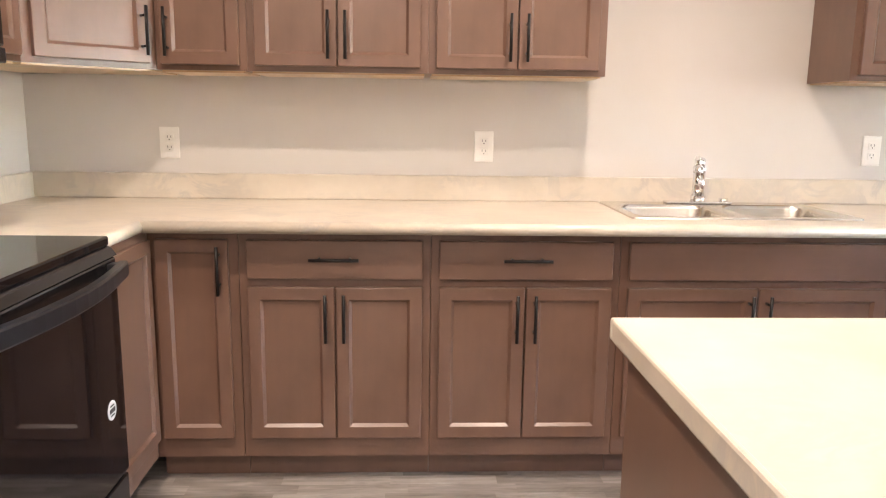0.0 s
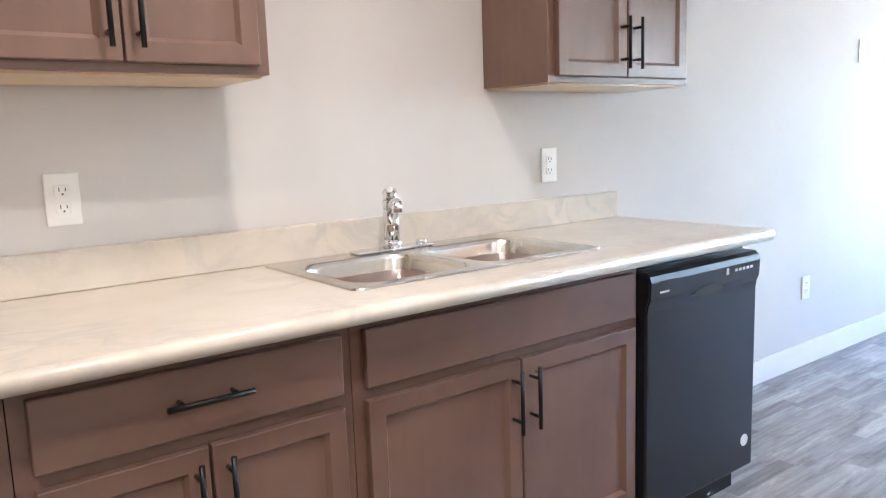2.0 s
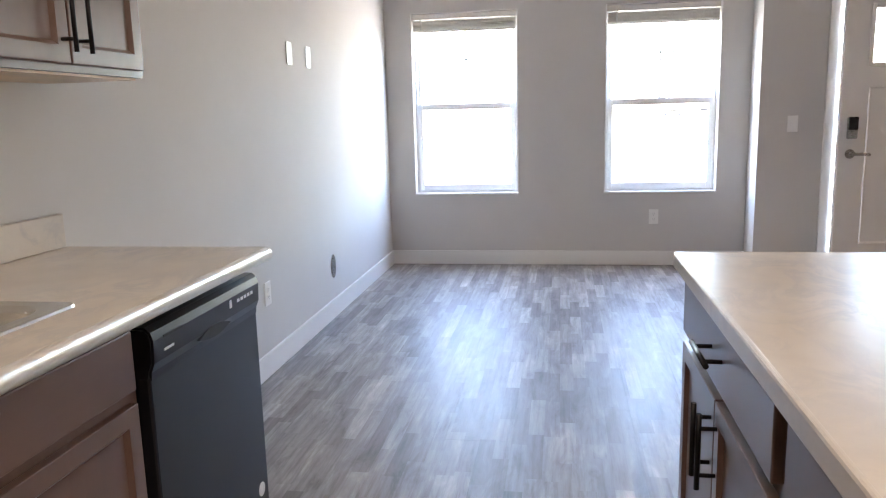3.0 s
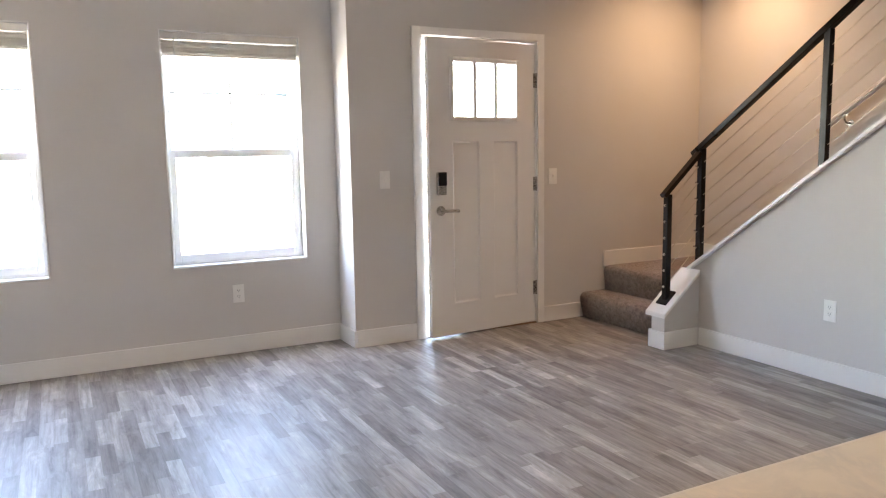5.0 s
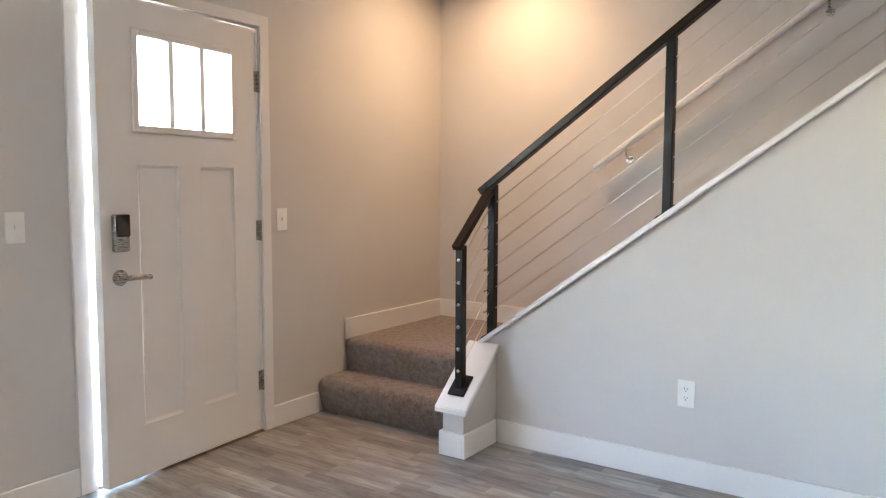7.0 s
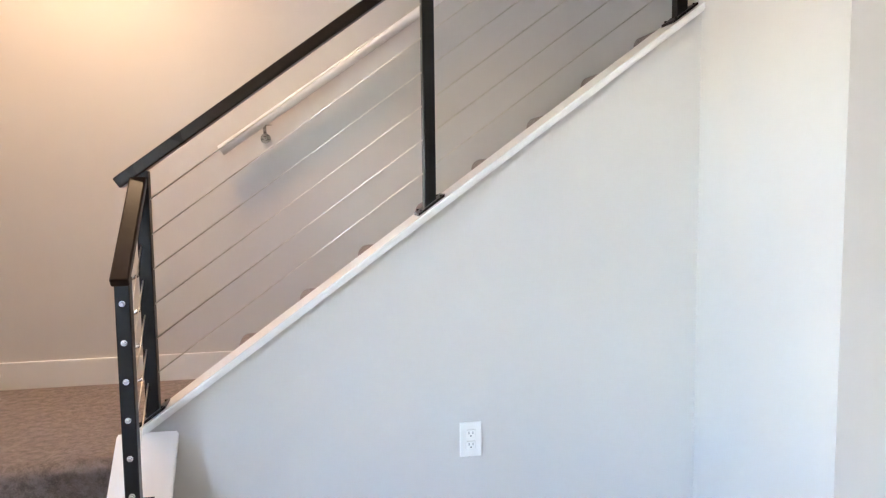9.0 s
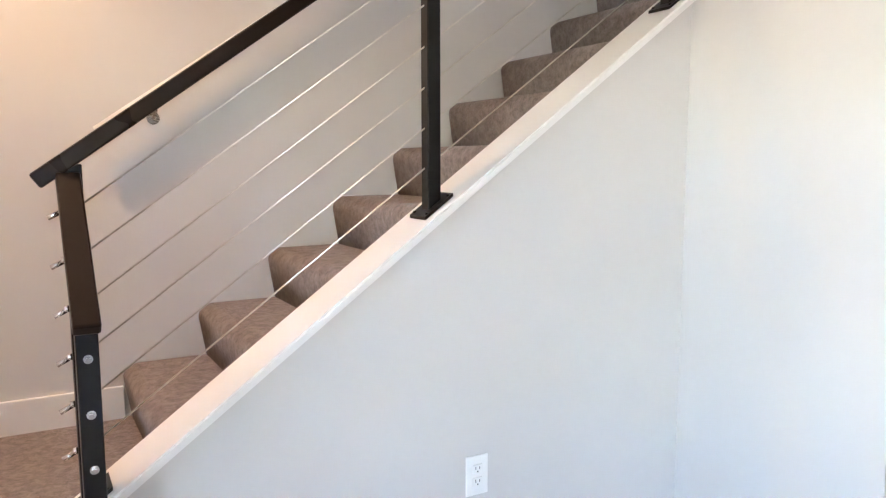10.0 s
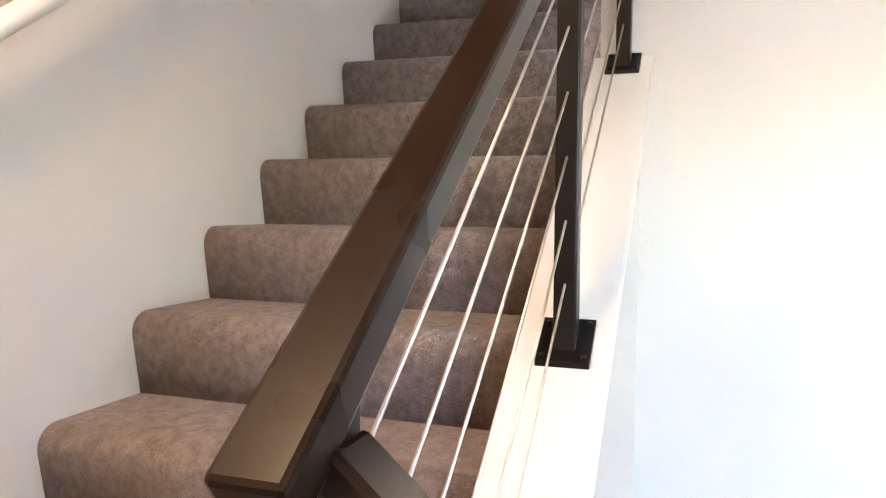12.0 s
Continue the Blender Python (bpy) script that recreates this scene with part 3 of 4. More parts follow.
def cab_door(root, x, z, w, h, handle, low=False):
    """handle: 'l', 'r' or '' for the side that the pull is on; low: pull at the door's foot."""
    d = part("door", shaker(w, h), WOOD, root)
    d.location = (x, 0, z)
    if handle:
        g = part("handle", handle_bar(0.155), BLACKMETAL, d, "black bar pull")
        g.location = (0.026 if handle == "l" else w - 0.026, -0.02, 0.10 if low else h - 0.095)
    return d


def drawer(root, x, z, w, h, pull=True):
    d = part("drawer_front", boxes((0, w, -0.02, 0, 0, h), bevel=0.003), WOOD_H, root)
    d.location = (x, 0, z)
    if pull:
        g = part("handle", handle_bar(0.155), BLACKMETAL, d, "black bar pull")
        g.matrix_basis = pose(w / 2, -0.02, h / 2 + 0.005, 0, 90, 0)
    return d


CTOP, CTH = 0.89, 0.038
CB = CTOP - CTH - 0.001


def base_cabinet(x0, x1, m, label, group="base cabinets"):
    root = thing("base_cabinet", m, label, "cabinet", group)
    w = x1 - x0
    part("body", boxes((0, w, 0.0, 0.545, 0.095, CB), (0.0, w, 0.065, 0.545, 0.002, 0.095)), WOOD, root)
    return root, w


FY = 3.527
dz, dh, z0 = 0.700, 0.124, 0.165
r, w = base_cabinet(-0.181, 0.10, pose(-0.181, FY, 0), "corner base cabinet with narrow stained maple door")
cab_door(r, 0.027, z0, 0.225, 0.66, "r")
for a, b, l in ((0.102, 0.706, "stained maple base cabinet with drawer and two doors"), (0.708, 1.316, "stained maple base cabinet with drawer and two doors")):
    r, w = base_cabinet(a, b, pose(a, FY, 0), l)
    drawer(r, 0.026, dz, w - 0.052, dh)
    half = (w - 0.052 - 0.006) / 2
    cab_door(r, 0.026, z0, half, 0.508, "r")
    cab_door(r, 0.026 + half + 0.006, z0, half, 0.508, "l")
r, w = base_cabinet(1.318, 2.226, pose(1.318, FY, 0), "stained maple sink base cabinet with false drawer front")
drawer(r, 0.026, dz, w - 0.052, dh, False)
half = (w - 0.058) / 2
cab_door(r, 0.026, z0, half, 0.508, "r")
cab_door(r, 0.032 + half, z0, half, 0.508, "l")
# side run beside the range, turned to face +x
r = thing("base_cabinet", pose(-0.182, 3.165, 0, 0, 0, 90), "narrow stained maple base cabinet between range and corner", "cabinet", "base cabinets")
part("body", boxes((0, 0.36, 0.0, 0.60, 0.095, CB), (0, 0.36, 0.065, 0.60, 0.002, 0.095)), WOOD, r)
cab_door(r, 0.012, z0, 0.325, 0.66, "")
r = thing("base_cabinet", pose(-0.182, 2.372, 0, 0, 0, 90), "thin stained maple filler cabinet beside the range", "cabinet", "base cabinets")
part("body", boxes((0, 0.046, 0.0, 0.60, 0.095, CB), (0, 0.046, 0.065, 0.60, 0.002, 0.095)), WOOD, r)

# worktop with a hole for the sink
SX0, SX1, SY0, SY1 = 1.365, 2.145, 3.575, 4.032
CE = 2.785


def slab(xs, ys, filled, z0, z1):
    """One solid slab over the filled cells of a grid."""
    bm = bmesh.new()
    made = {}

    def vert(i, j, z):
        if (i, j, z) not in made:
            made[i, j, z] = bm.verts.new((xs[i], ys[j], z))
        return made[i, j, z]

    for i, j in filled:
        bm.faces.new([vert(i, j, z1), vert(i + 1, j, z1), vert(i + 1, j + 1, z1), vert(i, j + 1, z1)])
        bm.faces.new([vert(i, j, z0), vert(i, j + 1, z0), vert(i + 1, j + 1, z0), vert(i + 1, j, z0)])
        for di, dj, a, b in ((0, -1, (0, 0), (1, 0)), (1, 0, (1, 0), (1, 1)), (0, 1, (1, 1), (0, 1)), (-1, 0, (0, 1), (0, 0))):
            if (i + di, j + dj) not in filled:
                bm.faces.new([vert(i + a[0], j + a[1], z0), vert(i + b[0], j + b[1], z0), vert(i + b[0], j + b[1], z1), vert(i + a[0], j + a[1], z1)])
    return bm


cells = {(0, 0), (0, 1), (0, 2), (0, 3), (1, 1), (1, 2), (1, 3), (2, 1), (2, 3), (3, 1), (3, 2), (3, 3)}
top = tagged(part("countertop", slab([-0.787, -0.179, SX0 + 0.02, SX1 - 0.02, CE], [3.166, 3.456, SY0 + 0.02, SY1 - 0.02, NORTH - 0.003], cells, CTOP - CTH, CTOP), COUNTER),
             "cream marble-look laminate L-shaped worktop over base cabinets", "countertop")
bm = bmesh.new()
tube(bm, [(-0.179, 3.456, CTOP - CTH / 2), (CE, 3.456, CTOP - CTH / 2)], CTH / 2 - 0.0004, 16)
tube(bm, [(-0.179, 3.166, CTOP - CTH / 2), (-0.179, 3.456, CTOP - CTH / 2)], CTH / 2 - 0.0004, 16)
part("front_edge", bm, COUNTER, top)
part("backsplash", boxes((-0.787, CE - 0.005, NORTH - 0.022, NORTH - 0.003, CTOP, CTOP + 0.096), (-0.787, -0.768, 3.166, NORTH - 0.022, CTOP, CTOP + 0.096), bevel=0.004), COUNTER, top)
tagged(part("countertop", boxes((-0.787, -0.128, 2.370, 2.420, CTOP - CTH, CTOP), bevel=0.006), COUNTER), "thin marble-look laminate strip between range and refrigerator", "countertop")

# uppers
UY, UZ, UT = 3.785, 1.347, 2.11


def wall_cabinet(m, w, depth, label, split):
    root = thing("wall_cabinet", m, label, "cabinet", "wall cabinets")
    part("body", boxes((0, w, 0, depth, 0.004, UT - UZ)), WOOD, root)
    part("underside", boxes((0.012, w - 0.012, 0.016, depth - 0.002, -0.002, 0.004)), RAWWOOD, root, "clear maple underside")
    for a, b, side in split:
        cab_door(root, a, 0.022, b - a, UT - UZ - 0.044, side, True)
    return root


DEP = NORTH - UY - 0.003
wall_cabinet(pose(-0.205, UY, UZ), 0.298, DEP, "narrow stained maple wall cabinet with one door", [(0.018, 0.275, "l")])
wall_cabinet(pose(0.094, UY, UZ), 0.603, DEP, "stained maple wall cabinet with two doors", [(0.026, 0.298, "r"), (0.303, 0.577, "l")])
wall_cabinet(pose(0.698, UY, UZ), 0.604, DEP, "stained maple wall cabinet with two doors", [(0.026, 0.298, "r"), (0.303, 0.577, "l")])
wall_cabinet(pose(2.156, UY, UZ), 0.656, DEP, "stained maple wall cabinet above the dishwasher", [(0.026, 0.325, "r"), (0.331, 0.630, "l")])
# diagonal corner unit
corner = thing("wall_cabinet", pose(-0.205, UY, UZ), "diagonal corner wall cabinet in stained maple with one door", "cabinet", "wall cabinets")
A, B = Vector((-0.492, 3.475)), Vector((-0.207, UY))
bm = bmesh.new()
prism(bm, [(WEST + 0.003, 3.475), tuple(A), tuple(B), (-0.207, NORTH - 0.003), (WEST + 0.003, NORTH - 0.003)], "z", UZ + 0.004, UT)
ob = part("body", bm, WOOD, corner)
ob.matrix_basis = corner.matrix_world.inverted()
bm = bmesh.new()
prism(bm, [(WEST + 0.015, 3.49), (-0.50, 3.49), (-0.222, 3.80), (-0.222, NORTH - 0.01), (WEST + 0.015, NORTH - 0.01)], "z", UZ - 0.002, UZ + 0.004)
ob = part("underside", bm, RAWWOOD, corner, "clear maple underside")
ob.matrix_basis = corner.matrix_world.inverted()
length = (B - A).length
ang = math.degrees(math.atan2(B.y - A.y, B.x - A.x))
d = cab_door(corner, 0, 0, length - 0.06, UT - UZ - 0.044, "r", True)
d.matrix_basis = corner.matrix_world.inverted() @ pose(A.x, A.y, UZ + 0.022, 0, 0, ang) @ Matrix.Translation((0.03, 0, 0))
wall_cabinet(pose(-0.492, 3.163, UZ, 0, 0, 90), 0.310, -WEST - 0.492 - 0.003, "narrow stained maple wall cabinet beside the microwave", [(0.02, 0.285, "")])
r = thing("wall_cabinet", pose(-0.492, 2.42, 1.765, 0, 0, 90), "short stained maple wall cabinet above the microwave", "cabinet", "wall cabinets")
part("body", boxes((0, 0.74, 0, 0.295, 0, UT - 1.765)), WOOD, r)
cab_door(r, 0.02, 0.015, 0.345, 0.315, "")
cab_door(r, 0.372, 0.015, 0.345, 0.315, "")

# ---- sink and faucet ----
sink = thing("kitchen_sink", pose(SX0, SY0, CTOP + 0.001), "double-bowl stainless steel drop-in sink", "sink")
sw, sd = SX1 - SX0, SY1 - SY0
bm = bmesh.new()
bowls = ((0.032, sw / 2 - 0.016), (sw / 2 + 0.016, sw - 0.032))
by = (0.032, sd - 0.088)


def rounded(a, b, c, d, rad, z, seg=6):
    """Corner points of a rounded rectangle, counter-clockwise."""
    pts = []
    for k, (u, v) in enumerate(((b - rad, d - rad), (a + rad, d - rad), (a + rad, c + rad), (b - rad, c + rad))):
        for n in range(seg + 1):
            w = math.pi / 2 * (k + n / seg)
            pts.append((u + rad * math.cos(w), v + rad * math.sin(w), z))
    return pts


def loop_of(bm, pts):
    vs = [bm.verts.new(p) for p in pts]
    return vs, [bm.edges.new((vs[k], vs[(k + 1) % len(vs)])) for k in range(len(vs))]


outer = loop_of(bm, rounded(0, sw, 0, sd, 0.022, 0.0045))
rim_edges = list(outer[1])
for a, b in bowls:
    rim_edges += loop_of(bm, rounded(a, b, *by, 0.065, 0.0045))[1]
bmesh.ops.triangle_fill(bm, use_beauty=True, use_dissolve=False, edges=rim_edges)
skirt = loop_of(bm, rounded(-0.002, sw + 0.002, -0.002, sd + 0.002, 0.024, -0.0005))
for k in range(len(skirt[0])):
    n = (k + 1) % len(skirt[0])
    bm.faces.new((outer[0][k], outer[0][n], skirt[0][n], skirt[0][k]))
bmesh.ops.recalc_face_normals(bm, faces=bm.faces)
part("rim", bm, STEEL, sink)
for a, b in bowls:
    bm = bmesh.new()
    rings = []
    for inset, z in ((0.0, 0.0045), (0.004, 0.001), (0.008, -0.01), (0.016, -0.11), (0.024, -0.145), (0.042, -0.164), (0.070, -0.170), (0.12, -0.172)):
        rings.append([bm.verts.new(p) for p in rounded(a + inset, b - inset, by[0] + inset, by[1] - inset, 0.065 - inset * 0.1, z)])
    for lo, hi in zip(rings, rings[1:]):
        for k in range(len(lo)):
            n = (k + 1) % len(lo)
            bm.faces.new((lo[n], lo[k], hi[k], hi[n])).smooth = True
    bm.faces.new(rings[-1])
    bowl = part("bowl", bm, STEEL, sink)
    bm = bmesh.new()
    tube(bm, [((a + b) / 2, sum(by) / 2, -0.171), ((a + b) / 2, sum(by) / 2, -0.167)], 0.045, 24)
    part("drain", bm, CHROME, bowl)
faucet = thing("faucet", pose((SX0 + SX1) / 2 - 0.022, SY1 - 0.045, CTOP + 0.0058), "chrome single-handle kitchen faucet on a deck plate", "faucet")
bm = boxes((-0.125, 0.125, -0.028, 0.028, 0, 0.008), bevel=0.0035)
part("deck_plate", bm, CHROME, faucet)
bm = bmesh.new()
tube(bm, [(0, 0, 0.006), (0, 0, 0.03)], 0.027, 20)
tube(bm, [(0, 0, 0.03), (0, 0, 0.12)], 0.0225, 18)
tube(bm, [(0, 0, 0.118), (0, 0, 0.14)], 0.0235, 18)
part("column", bm, CHROME, faucet)
bm = bmesh.new()
tube(bm, [(0, -0.010, 0.112), (0.004, -0.045, 0.134), (0.006, -0.085, 0.136)], 0.0155, 14)
tube(bm, [(0.006, -0.080, 0.142), (0.007, -0.083, 0.112)], 0.0145, 14)
part("spout", bm, CHROME, faucet).matrix_basis = pose(0, 0, 0, 0, 0, -26)
bm = bmesh.new()
tube(bm, [(0, 0, 0.138), (0, 0.002, 0.152), (0, 0.01, 0.162)], 0.021, 16)
tube(bm, [(0, 0.006, 0.156), (-0.004, -0.02, 0.170), (-0.006, -0.045, 0.174)], 0.009, 10)
part("lever", bm, CHROME, faucet).matrix_basis = pose(0, 0, 0, 0, 0, -26)
bm = bmesh.new()
tube(bm, [(0.10, 0, 0.006), (0.10, 0, 0.02)], 0.016, 14)
part("hole_cap", bm, CHROME, faucet)

# ---- dishwasher ----
dw = thing("dishwasher", pose(2.232, 3.515, 0), "black built-in dishwasher at the end of the worktop", "dishwasher")
WD = 0.556
part("body", boxes((0.004, WD - 0.004, 0.03, 0.54, 0.10, CB - 0.02)), BLACKPLASTIC, dw)
part("toe_panel", boxes((0.006, WD - 0.006, 0.05, 0.07, 0.004, 0.10)), BLACKPLASTIC, dw)
part("door_panel", boxes((0, WD, -0.018, 0.03, 0.105, 0.715), bevel=0.006), DARKPANEL, dw)
bm = bmesh.new()
prism(bm, [(0.03, 0.705), (-0.019, 0.705), (-0.021, 0.722), (-0.029, 0.742), (-0.031, 0.79), (-0.026, 0.808), (-0.014, 0.818), (0.03, 0.820)], "x", 0, WD)
bmesh.ops.bevel(bm, geom=[e for e in bm.edges if abs(e.verts[0].co.x - e.verts[1].co.x) < 1e-6], offset=0.005, segments=2, affect="EDGES")
cp = part("control_panel", bm, DARKPANEL, dw)
bm = bmesh.new()
prism(bm, [(WD / 2 - 0.085 + 0.17 * k / 12, 0.733 + 0.017 * math.sin(math.pi * k / 12)) for k in range(13)] + [(WD / 2 + 0.085 - 0.17 * k / 12, 0.733 - 0.012 * math.sin(math.pi * k / 12)) for k in range(1, 12)], "y", -0.0325, -0.02)
part("pocket_handle", bm, SLOT, cp, "dark eye-shaped pocket handle")
part("vent", boxes((0.045, 0.125, -0.0318, -0.028, 0.787, 0.793)), SLOT, cp)
part("lettering", boxes((0.045, 0.085, -0.0316, -0.029, 0.758, 0.763)), STICKER, cp)
part("lettering", boxes((WD - 0.19, WD - 0.178, -0.0316, -0.029, 0.765, 0.785)), STICKER, cp)
for i in range(5):
    part("button", boxes((WD - 0.145 + i * 0.021, WD - 0.132 + i * 0.021, -0.0318, -0.029, 0.770, 0.778)), STICKER, cp)
bm = bmesh.new()
tube(bm, [(WD - 0.05, -0.018, 0.2), (WD - 0.05, -0.0195, 0.2)], 0.02, 20)
part("sticker", bm, STICKER, dw, "round silver sticker")

# ---- range ----
rng = thing("range", pose(-0.155, 2.424, 0, 0, 0, 90), "black electric range with smooth glass cooktop", "oven")
RW = 0.736
part("body", boxes((0, RW, 0.03, 0.60, 0.05, 0.868)), BLACKPLASTIC, rng)
part("cooktop", boxes((-0.002, RW + 0.002, -0.005, 0.60, 0.868, 0.893), bevel=0.005), BLACKGLASS, rng, "black ceramic glass cooktop")
bm = bmesh.new()
prism(bm, [(-0.024, 0.843), (0.03, 0.843), (0.03, 0.868), (0.0, 0.868), (-0.010, 0.862)], "x", 0.0, RW)
part("front_panel", bm, BLACKPLASTIC, rng)
od = part("oven_door", boxes((0.004, RW - 0.004, -0.022, 0.028, 0.24, 0.840), bevel=0.006), BLACKPLASTIC, rng)
part("oven_window", boxes((0.012, RW - 0.012, -0.0245, -0.021, 0.25, 0.775), bevel=0.0015), BLACKGLASS, od, "black mirror-like oven glass")
bm = bmesh.new()
pts = []
for k in range(13):
    s = k / 12
    pts.append((0.03 + s * (RW - 0.06), -0.05 - 0.038 * math.sin(math.pi * s), 0.812))
prof = [(-0.010, -0.021), (0.008, -0.021), (0.008, 0.021), (-0.010, 0.021), (-0.014, 0.016), (-0.014, -0.016)]
rings = [[bm.verts.new((p[0], p[1] + u, p[2] + v)) for u, v in prof] for p in pts]
for a, b in zip(rings, rings[1:]):
    for k in range(6):
        bm.faces.new((a[k], a[(k + 1) % 6], b[(k + 1) % 6], b[k]))
bm.faces.new(rings[0][::-1])
bm.faces.new(rings[-1])
for s in (0.045, RW - 0.045):
    box(bm, s - 0.02, s + 0.02, -0.055, -0.02, 0.795, 0.829, bevel=0.005)
bmesh.ops.recalc_face_normals(bm, faces=bm.faces)
part("handle", bm, DARKPANEL, od, "bowed dark grey oven handle")
bm = bmesh.new()
tube(bm, [(RW - 0.10, -0.024, 0.45), (RW - 0.10, -0.0262, 0.45)], 0.026, 24)
seal = part("sticker", bm, STICKER, od, "round silver sticker on the oven glass")
part("lettering", boxes((RW - 0.117, RW - 0.083, -0.0268, -0.026, 0.444, 0.456), (RW - 0.112, RW - 0.088, -0.0268, -0.026, 0.461, 0.465), (RW - 0.112, RW - 0.088, -0.0268, -0.026, 0.435, 0.439)), SLOT, seal)
part("storage_drawer", boxes((0.004, RW - 0.004, -0.02, 0.03, 0.06, 0.232), bevel=0.005), BLACKPLASTIC, rng)
for x in (0.04, RW - 0.04):
    for y in (0.06, 0.56):
        bm = bmesh.new()
        tube(bm, [(x, y, 0.001), (x, y, 0.055)], 0.016, 10)
        part("foot", bm, BLACKPLASTIC, rng)

# ---- microwave ----
mw = thing("microwave", pose(-0.40, 2.424, 1.325, 0, 0, 90), "black over-the-range microwave with bowed handle", "microwave")
part("body", boxes((0, RW, 0.0, 0.386, 0.02, 0.435)), BLACKPLASTIC, mw)
part("vent_base", boxes((0.02, RW - 0.02, 0.02, 0.37, 0.0, 0.02), bevel=0.006), DARKPANEL, mw)
dr = part("door", boxes((0.0, RW - 0.17, -0.03, 0.0, 0.045, 0.432), bevel=0.006), BLACKPLASTIC, mw)
part("door_window", boxes((0.05, RW - 0.25, -0.033, -0.029, 0.10, 0.38), bevel=0.001), BLACKGLASS, dr)
cp = part("control_panel", boxes((RW - 0.168, RW, -0.028, 0.0, 0.045, 0.432), bevel=0.006), BLACKPLASTIC, mw)
for i in range(5):
    for j in range(3):
        part("button", boxes((RW - 0.12 + j * 0.036, RW - 0.108 + j * 0.036, -0.0288, -0.027, 0.08 + i * 0.045, 0.085 + i * 0.045)), MUNTIN, cp)
bm = bmesh.new()
tube(bm, [(RW - 0.21, -0.03, 0.07), (RW - 0.21, -0.062, 0.11), (RW - 0.21, -0.078, 0.235), (RW - 0.21, -0.062, 0.36), (RW - 0.21, -0.03, 0.40)], 0.014, 12)
part("handle", bm, DARKPANEL, dr, "bowed dark grey handle")
part("grille", boxes((0.0, RW, -0.03, 0.0, 0.004, 0.042), bevel=0.004), BLACKPLASTIC, mw)

# ---- refrigerator ----
fr = thing("refrigerator", pose(-0.192, 1.46, 0, 0, 0, 90), "black top-freezer refrigerator with bar handles", "refrigerator")
FW = 0.86
part("body", boxes((0, FW, 0.0, 0.60, 0.03, 1.72), bevel=0.005), BLACKPLASTIC, fr)
for a, b, h0, h1 in ((0.05, 1.05, 0.45, 1.042), (1.06, 1.72, 1.058, 1.55)):
    d = part("door", boxes((0, FW, -0.065, -0.004, a, b), bevel=0.012), DARKPANEL, fr)
    bm = bmesh.new()
    u = FW - 0.05
    box(bm, u - 0.013, u + 0.013, -0.140, -0.112, h0, h1, bevel=0.006)
    for z in (h0 + 0.02, h1 - 0.02):
        box(bm, u - 0.012, u + 0.012, -0.118, -0.06, z - 0.02, z + 0.02, bevel=0.005)
    part("handle", bm, DARKPANEL, d)

# ---- island ----
IX0, IX1, IY0, IY1 = 0.977, 2.728, 1.40, 2.389
isl = thing("kitchen_island", pose(IX1 - 0.022, IY1 - 0.045, 0, 0, 0, 180), "stained maple kitchen island with drawers and doors", "island")
IW, ID = IX1 - IX0 - 0.044, IY1 - IY0 - 0.35
part("body", boxes((0, IW, 0.0, ID, 0.095, CB), (0, IW, 0.065, ID, 0.002, 0.095)), WOOD, isl)
u = 0.003
for k in range(2):
    w = 0.78
    drawer(isl, u, dz, w, dh)
    half = (w - 0.006) / 2
    cab_door(isl, u, z0, half, 0.508, "r")
    cab_door(isl, u + half + 0.006, z0, half, 0.508, "l")
    u += w + 0.06
bm = boxes((IX0 + 0.003, IX1 - 0.003, IY0 + 0.003, IY1 - 0.003, CTOP - CTH + 0.001, CTOP))
itop = tagged(part("island_top", bm, COUNTER), "cream marble-look laminate slab on the kitchen island", "countertop")
zb = (CTOP - CTH, CTOP + 0.0006)
for q in ((IX0, IX1, IY1 - 0.013, IY1), (IX0, IX1, IY0, IY0 + 0.013), (IX0, IX0 + 0.013, IY0 + 0.013, IY1 - 0.013), (IX1 - 0.013, IX1, IY0 + 0.013, IY1 - 0.013)):
    part("edge_band", boxes((*q, *zb), bevel=0.005), COUNTER, itop)


# ---- switches and outlets ----
def wall_plate(kind, m, label, group):
    root = thing(kind, m, label, "switch" if "switch" in kind else "outlet", group)
    part("plate", boxes((-0.0365, 0.0365, -0.006, -0.0005, -0.0585, 0.0585), bevel=0.0025), PLATE, root)
    if kind == "wall_outlet":
        for s in (-1, 1):
            soc = part("socket", boxes((-0.016, 0.016, -0.0085, -0.005, s * 0.019 - 0.0135, s * 0.019 + 0.0135), bevel=0.002), PLATE, root)
            part("slot", boxes((-0.0075, -0.0055, -0.009, -0.008, s * 0.019 - 0.001, s * 0.019 + 0.008), (0.0055, 0.0075, -0.009, -0.008, s * 0.019 - 0.001, s * 0.019 + 0.007), (-0.002, 0.002, -0.009, -0.008, s * 0.019 - 0.009, s * 0.019 - 0.005)), SLOT, soc)
    elif kind == "light_switch":
        part("toggle", boxes((-0.005, 0.005, -0.016, -0.005, -0.006, 0.012), bevel=0.002), PLATE, root)
        for s in (-1, 1):
            part("screw", boxes((-0.003, 0.003, -0.0068, -0.0058, s * 0.03 - 0.003, s * 0.03 + 0.003)), PLATE, root)
    return root


for x, z in ((-0.265, 1.098), (0.919, 1.097), (2.440, 1.098)):
    wall_plate("wall_outlet", pose(x, NORTH, z), "white duplex outlet above the kitchen backsplash", "kitchen outlets")
wall_plate("wall_outlet", pose(4.24, NORTH, 0.40), "white duplex outlet low on the living room wall", "living room outlets")
wall_plate("blank_plate", pose(4.735, NORTH, 1.57), "white blank cover plate high on the wall", "blank plates")
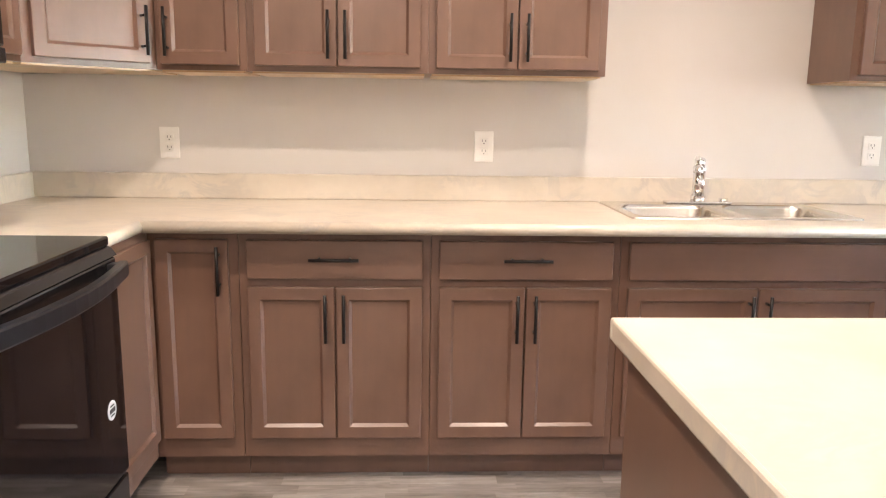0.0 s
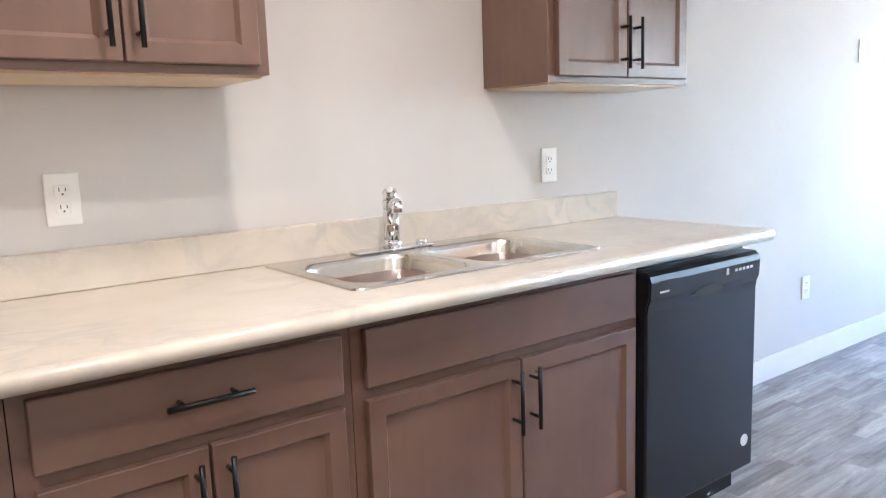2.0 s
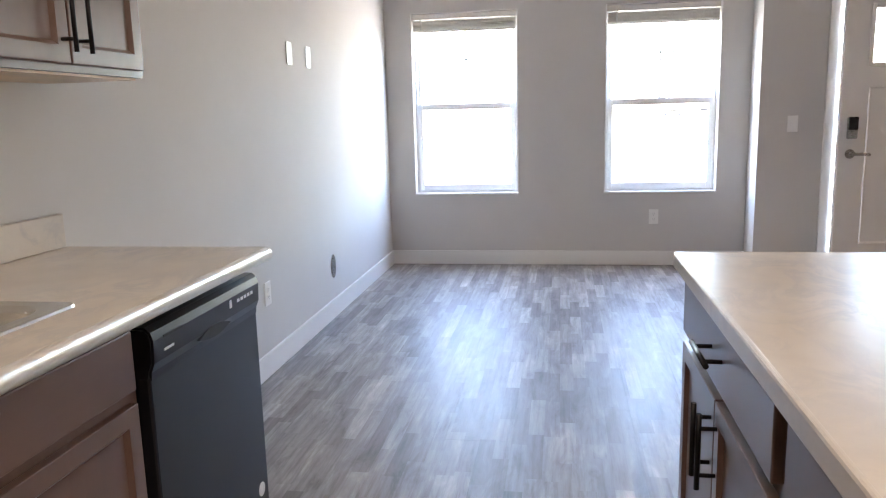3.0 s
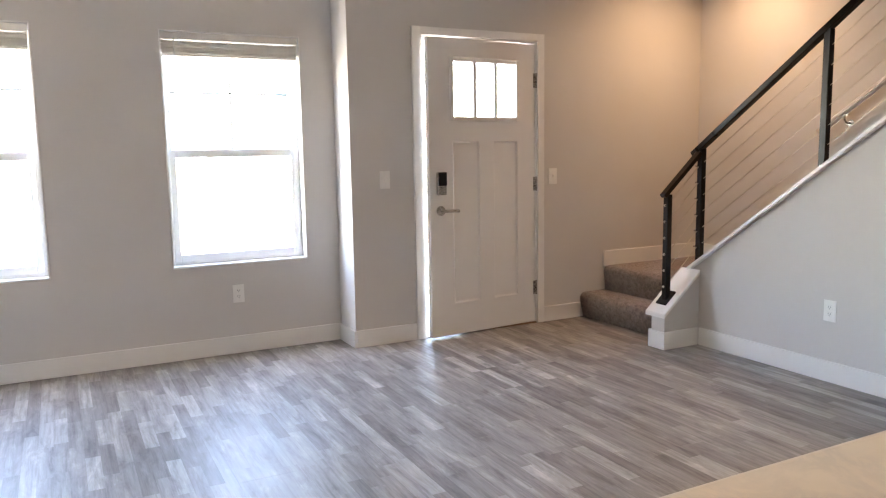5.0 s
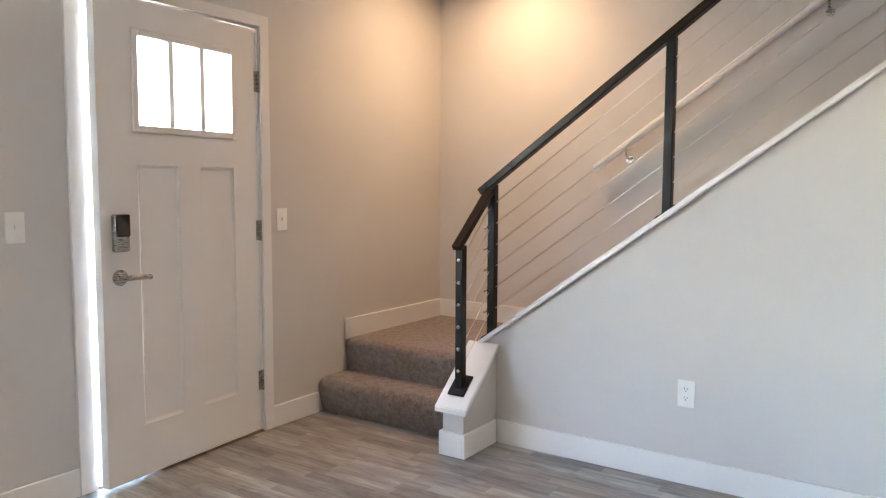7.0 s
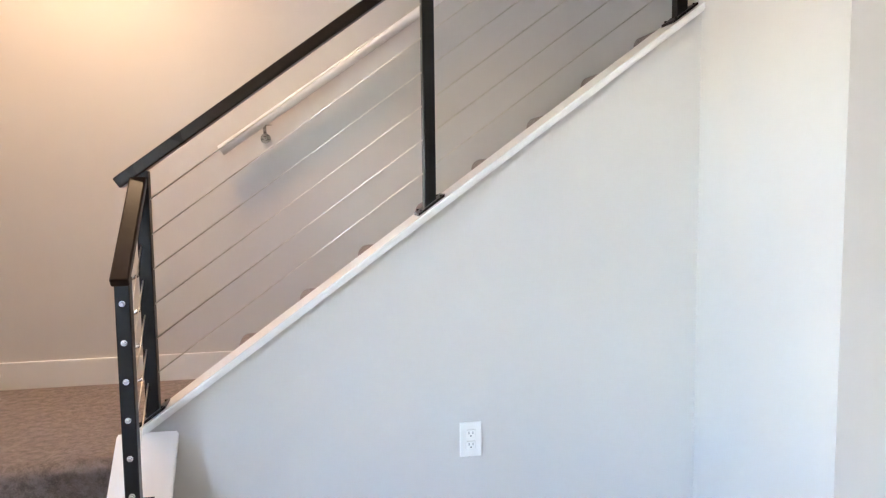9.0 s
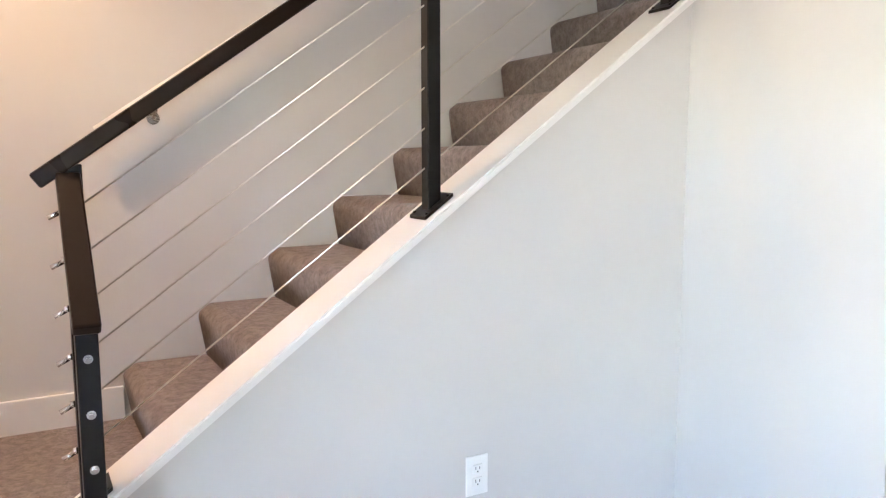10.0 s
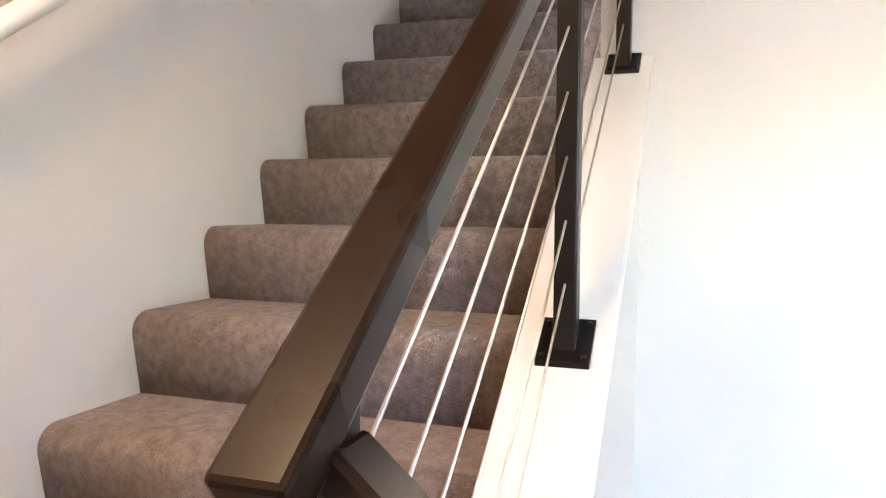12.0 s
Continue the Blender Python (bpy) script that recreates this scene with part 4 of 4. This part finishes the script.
wall_plate("blank_plate", pose(5.035, NORTH, 1.57), "white blank cover plate high on the wall", "blank plates")
wall_plate("wall_outlet", pose(EAST_WIN, 1.928, 0.392, 0, 0, -90), "white duplex outlet under the window", "living room outlets")
wall_plate("wall_outlet", pose(4.697, STAIR, 0.392, 0, 0, 180), "white duplex outlet on the stair wall", "living room outlets")
wall_plate("wall_outlet", pose(WEST, 3.70, 1.09, 0, 0, 90), "white duplex outlet beside the range", "kitchen outlets")
wall_plate("light_switch", pose(EAST_DOOR, 1.001, 1.105, 0, 0, -90), "white toggle light switch beside the front door", "light switches")
wall_plate("light_switch", pose(EAST_DOOR, -0.346, 1.09, 0, 0, -90), "white toggle light switch beside the front door", "light switches")
vent = thing("cable_box", pose(5.305, NORTH, 0.318), "open oval low-voltage box with silver rim in the wall", "wall box")
bm = bmesh.new()
tube(bm, [(0, -0.0005, 0), (0, -0.004, 0)], 0.05, 24)
bmesh.ops.scale(bm, vec=(1.0, 1, 1.5), verts=bm.verts)
part("rim", bm, STEEL, vent)
bm = bmesh.new()
tube(bm, [(0, -0.004, 0), (0, -0.006, 0)], 0.038, 24)
bmesh.ops.scale(bm, vec=(1.0, 1, 1.5), verts=bm.verts)
part("cover", bm, NICKEL, vent)
sensor = thing("corner_sensor", pose(6.93, NORTH, 2.23), "small dark sensor high in the room corner", "sensor")
part("case", boxes((-0.03, 0.03, -0.035, -0.001, -0.035, 0.035), bevel=0.008), DARKPANEL, sensor)

# discs for the unseen lamps, two of which are only added fill
for x, y, z, *_ in UNSEEN_DOWNLIGHTS:
    can = thing("unseen_recessed_light", pose(x, y, z + 0.018), "white round recessed disc at an unseen, assumed warm lamp", "ceiling light", "recessed lights")
    bm = bmesh.new()
    tube(bm, [(0, 0, 0.0), (0, 0, -0.006)], 0.095, 32)
    part("trim_ring", bm, TRIM, can)

# ---- outside ----
structure("ground", boxes((EAST_WIN + T, 900, -700, 700, -0.30, -0.16), (-400, EAST_WIN + T, NORTH + T, 700, -0.30, -0.16), (-400, EAST_WIN + T, -700, BACK - 0.3, -0.30, -0.16), (-400, WEST - T, BACK - 0.3, NORTH + T, -0.30, -0.16)), DIRT, "pale bare dirt lot", "ground")
structure("porch", boxes((EAST_DOOR + T, 8.25, -1.4, JOG - 0.17, -0.16, -0.02)), CONCRETE, "concrete porch slab at the front door", "porch")
structure("field", boxes((45, 170, -300, 300, -0.16, -0.15)), GRASS, "pale dry grass field beyond the lot", "field")
post = thing("porch_post", pose(8.0, 1.235, -0.16), "blue-grey clad porch post", "post")
part("shaft", boxes((-0.1, 0.1, -0.1, 0.1, 0, 2.9), bevel=0.006), SHADED_SIDING, post)
part("base", boxes((-0.125, 0.125, -0.125, 0.125, 0, 0.2), bevel=0.006), SHADED_SIDING, post)


def parked_car(x, y, heading, mat, label):
    root = thing("parked_car", pose(x, y, -0.15, 0, 0, heading), label, "car", "parked cars")
    bm = bmesh.new()
    prism(bm, [(-2.2, 0.3), (2.2, 0.3), (2.25, 0.7), (1.3, 0.92), (-2.1, 0.98), (-2.28, 0.65)], "y", -0.88, 0.88)
    bmesh.ops.bevel(bm, geom=list(bm.edges), offset=0.06, segments=2, affect="EDGES")
    part("body", bm, mat, root)
    bm = bmesh.new()
    prism(bm, [(-1.9, 0.95), (1.1, 0.92), (0.4, 1.42), (-1.3, 1.45)], "y", -0.76, 0.76)
    bmesh.ops.bevel(bm, geom=list(bm.edges), offset=0.05, segments=2, affect="EDGES")
    part("cabin", bm, BLACKGLASS, root, "dark glass cabin")
    for sx in (-1.4, 1.4):
        for sy in (-0.82, 0.82):
            bm = bmesh.new()
            tube(bm, [(sx, sy - 0.1, 0.33), (sx, sy + 0.1, 0.33)], 0.33, 18)
            part("wheel", bm, TYRE, root)


for y, hd in ((-21.3, 92), (-27.6, 80), (-34, 96), (6.0, 88)):
    parked_car(172, y, hd, CARPAINT, "grey car parked far across the field")
pole = thing("utility_pole", pose(150, -17.5, -0.16), "tall wooden utility pole across the field", "pole")
bm = bmesh.new()
tube(bm, [(0, 0, 0), (0, 0, 11)], 0.16, 10)
part("shaft", bm, OAK, pole)
part("crossarm", boxes((-0.08, 0.08, -1.2, 1.2, 10.2, 10.4)), OAK, pole)

# ---- floor planks ----
floor_ob = bpy.data.objects["floor"]
PL, PW = 1.815, 0.242
bm = boxes((0, PL - 0.0006, 0, PW - 0.0004, -0.004, 0.0))
plank_data = bpy.data.meshes.new("plank")
bm.to_mesh(plank_data)
bm.free()
plank_data.materials.append(FLOOR)
y = NORTH
row = 0
while y > BACK + 0.9:
    y -= PW
    x = WEST - (row * 0.73 % PL)
    while x < EAST_WIN:
        xe = min(x + PL, EAST_WIN)
        xs = max(x, WEST)
        if xe - xs > 0.02 and not (y + PW < BLOCK - 0.1 and xe < BLOCK_X):
            share("plank", plank_data, floor_ob, Matrix.Translation((xs, y, 0.0)) @ Matrix.Diagonal(((xe - xs) / PL, 1, 1, 1)))
        x += PL
    row += 1
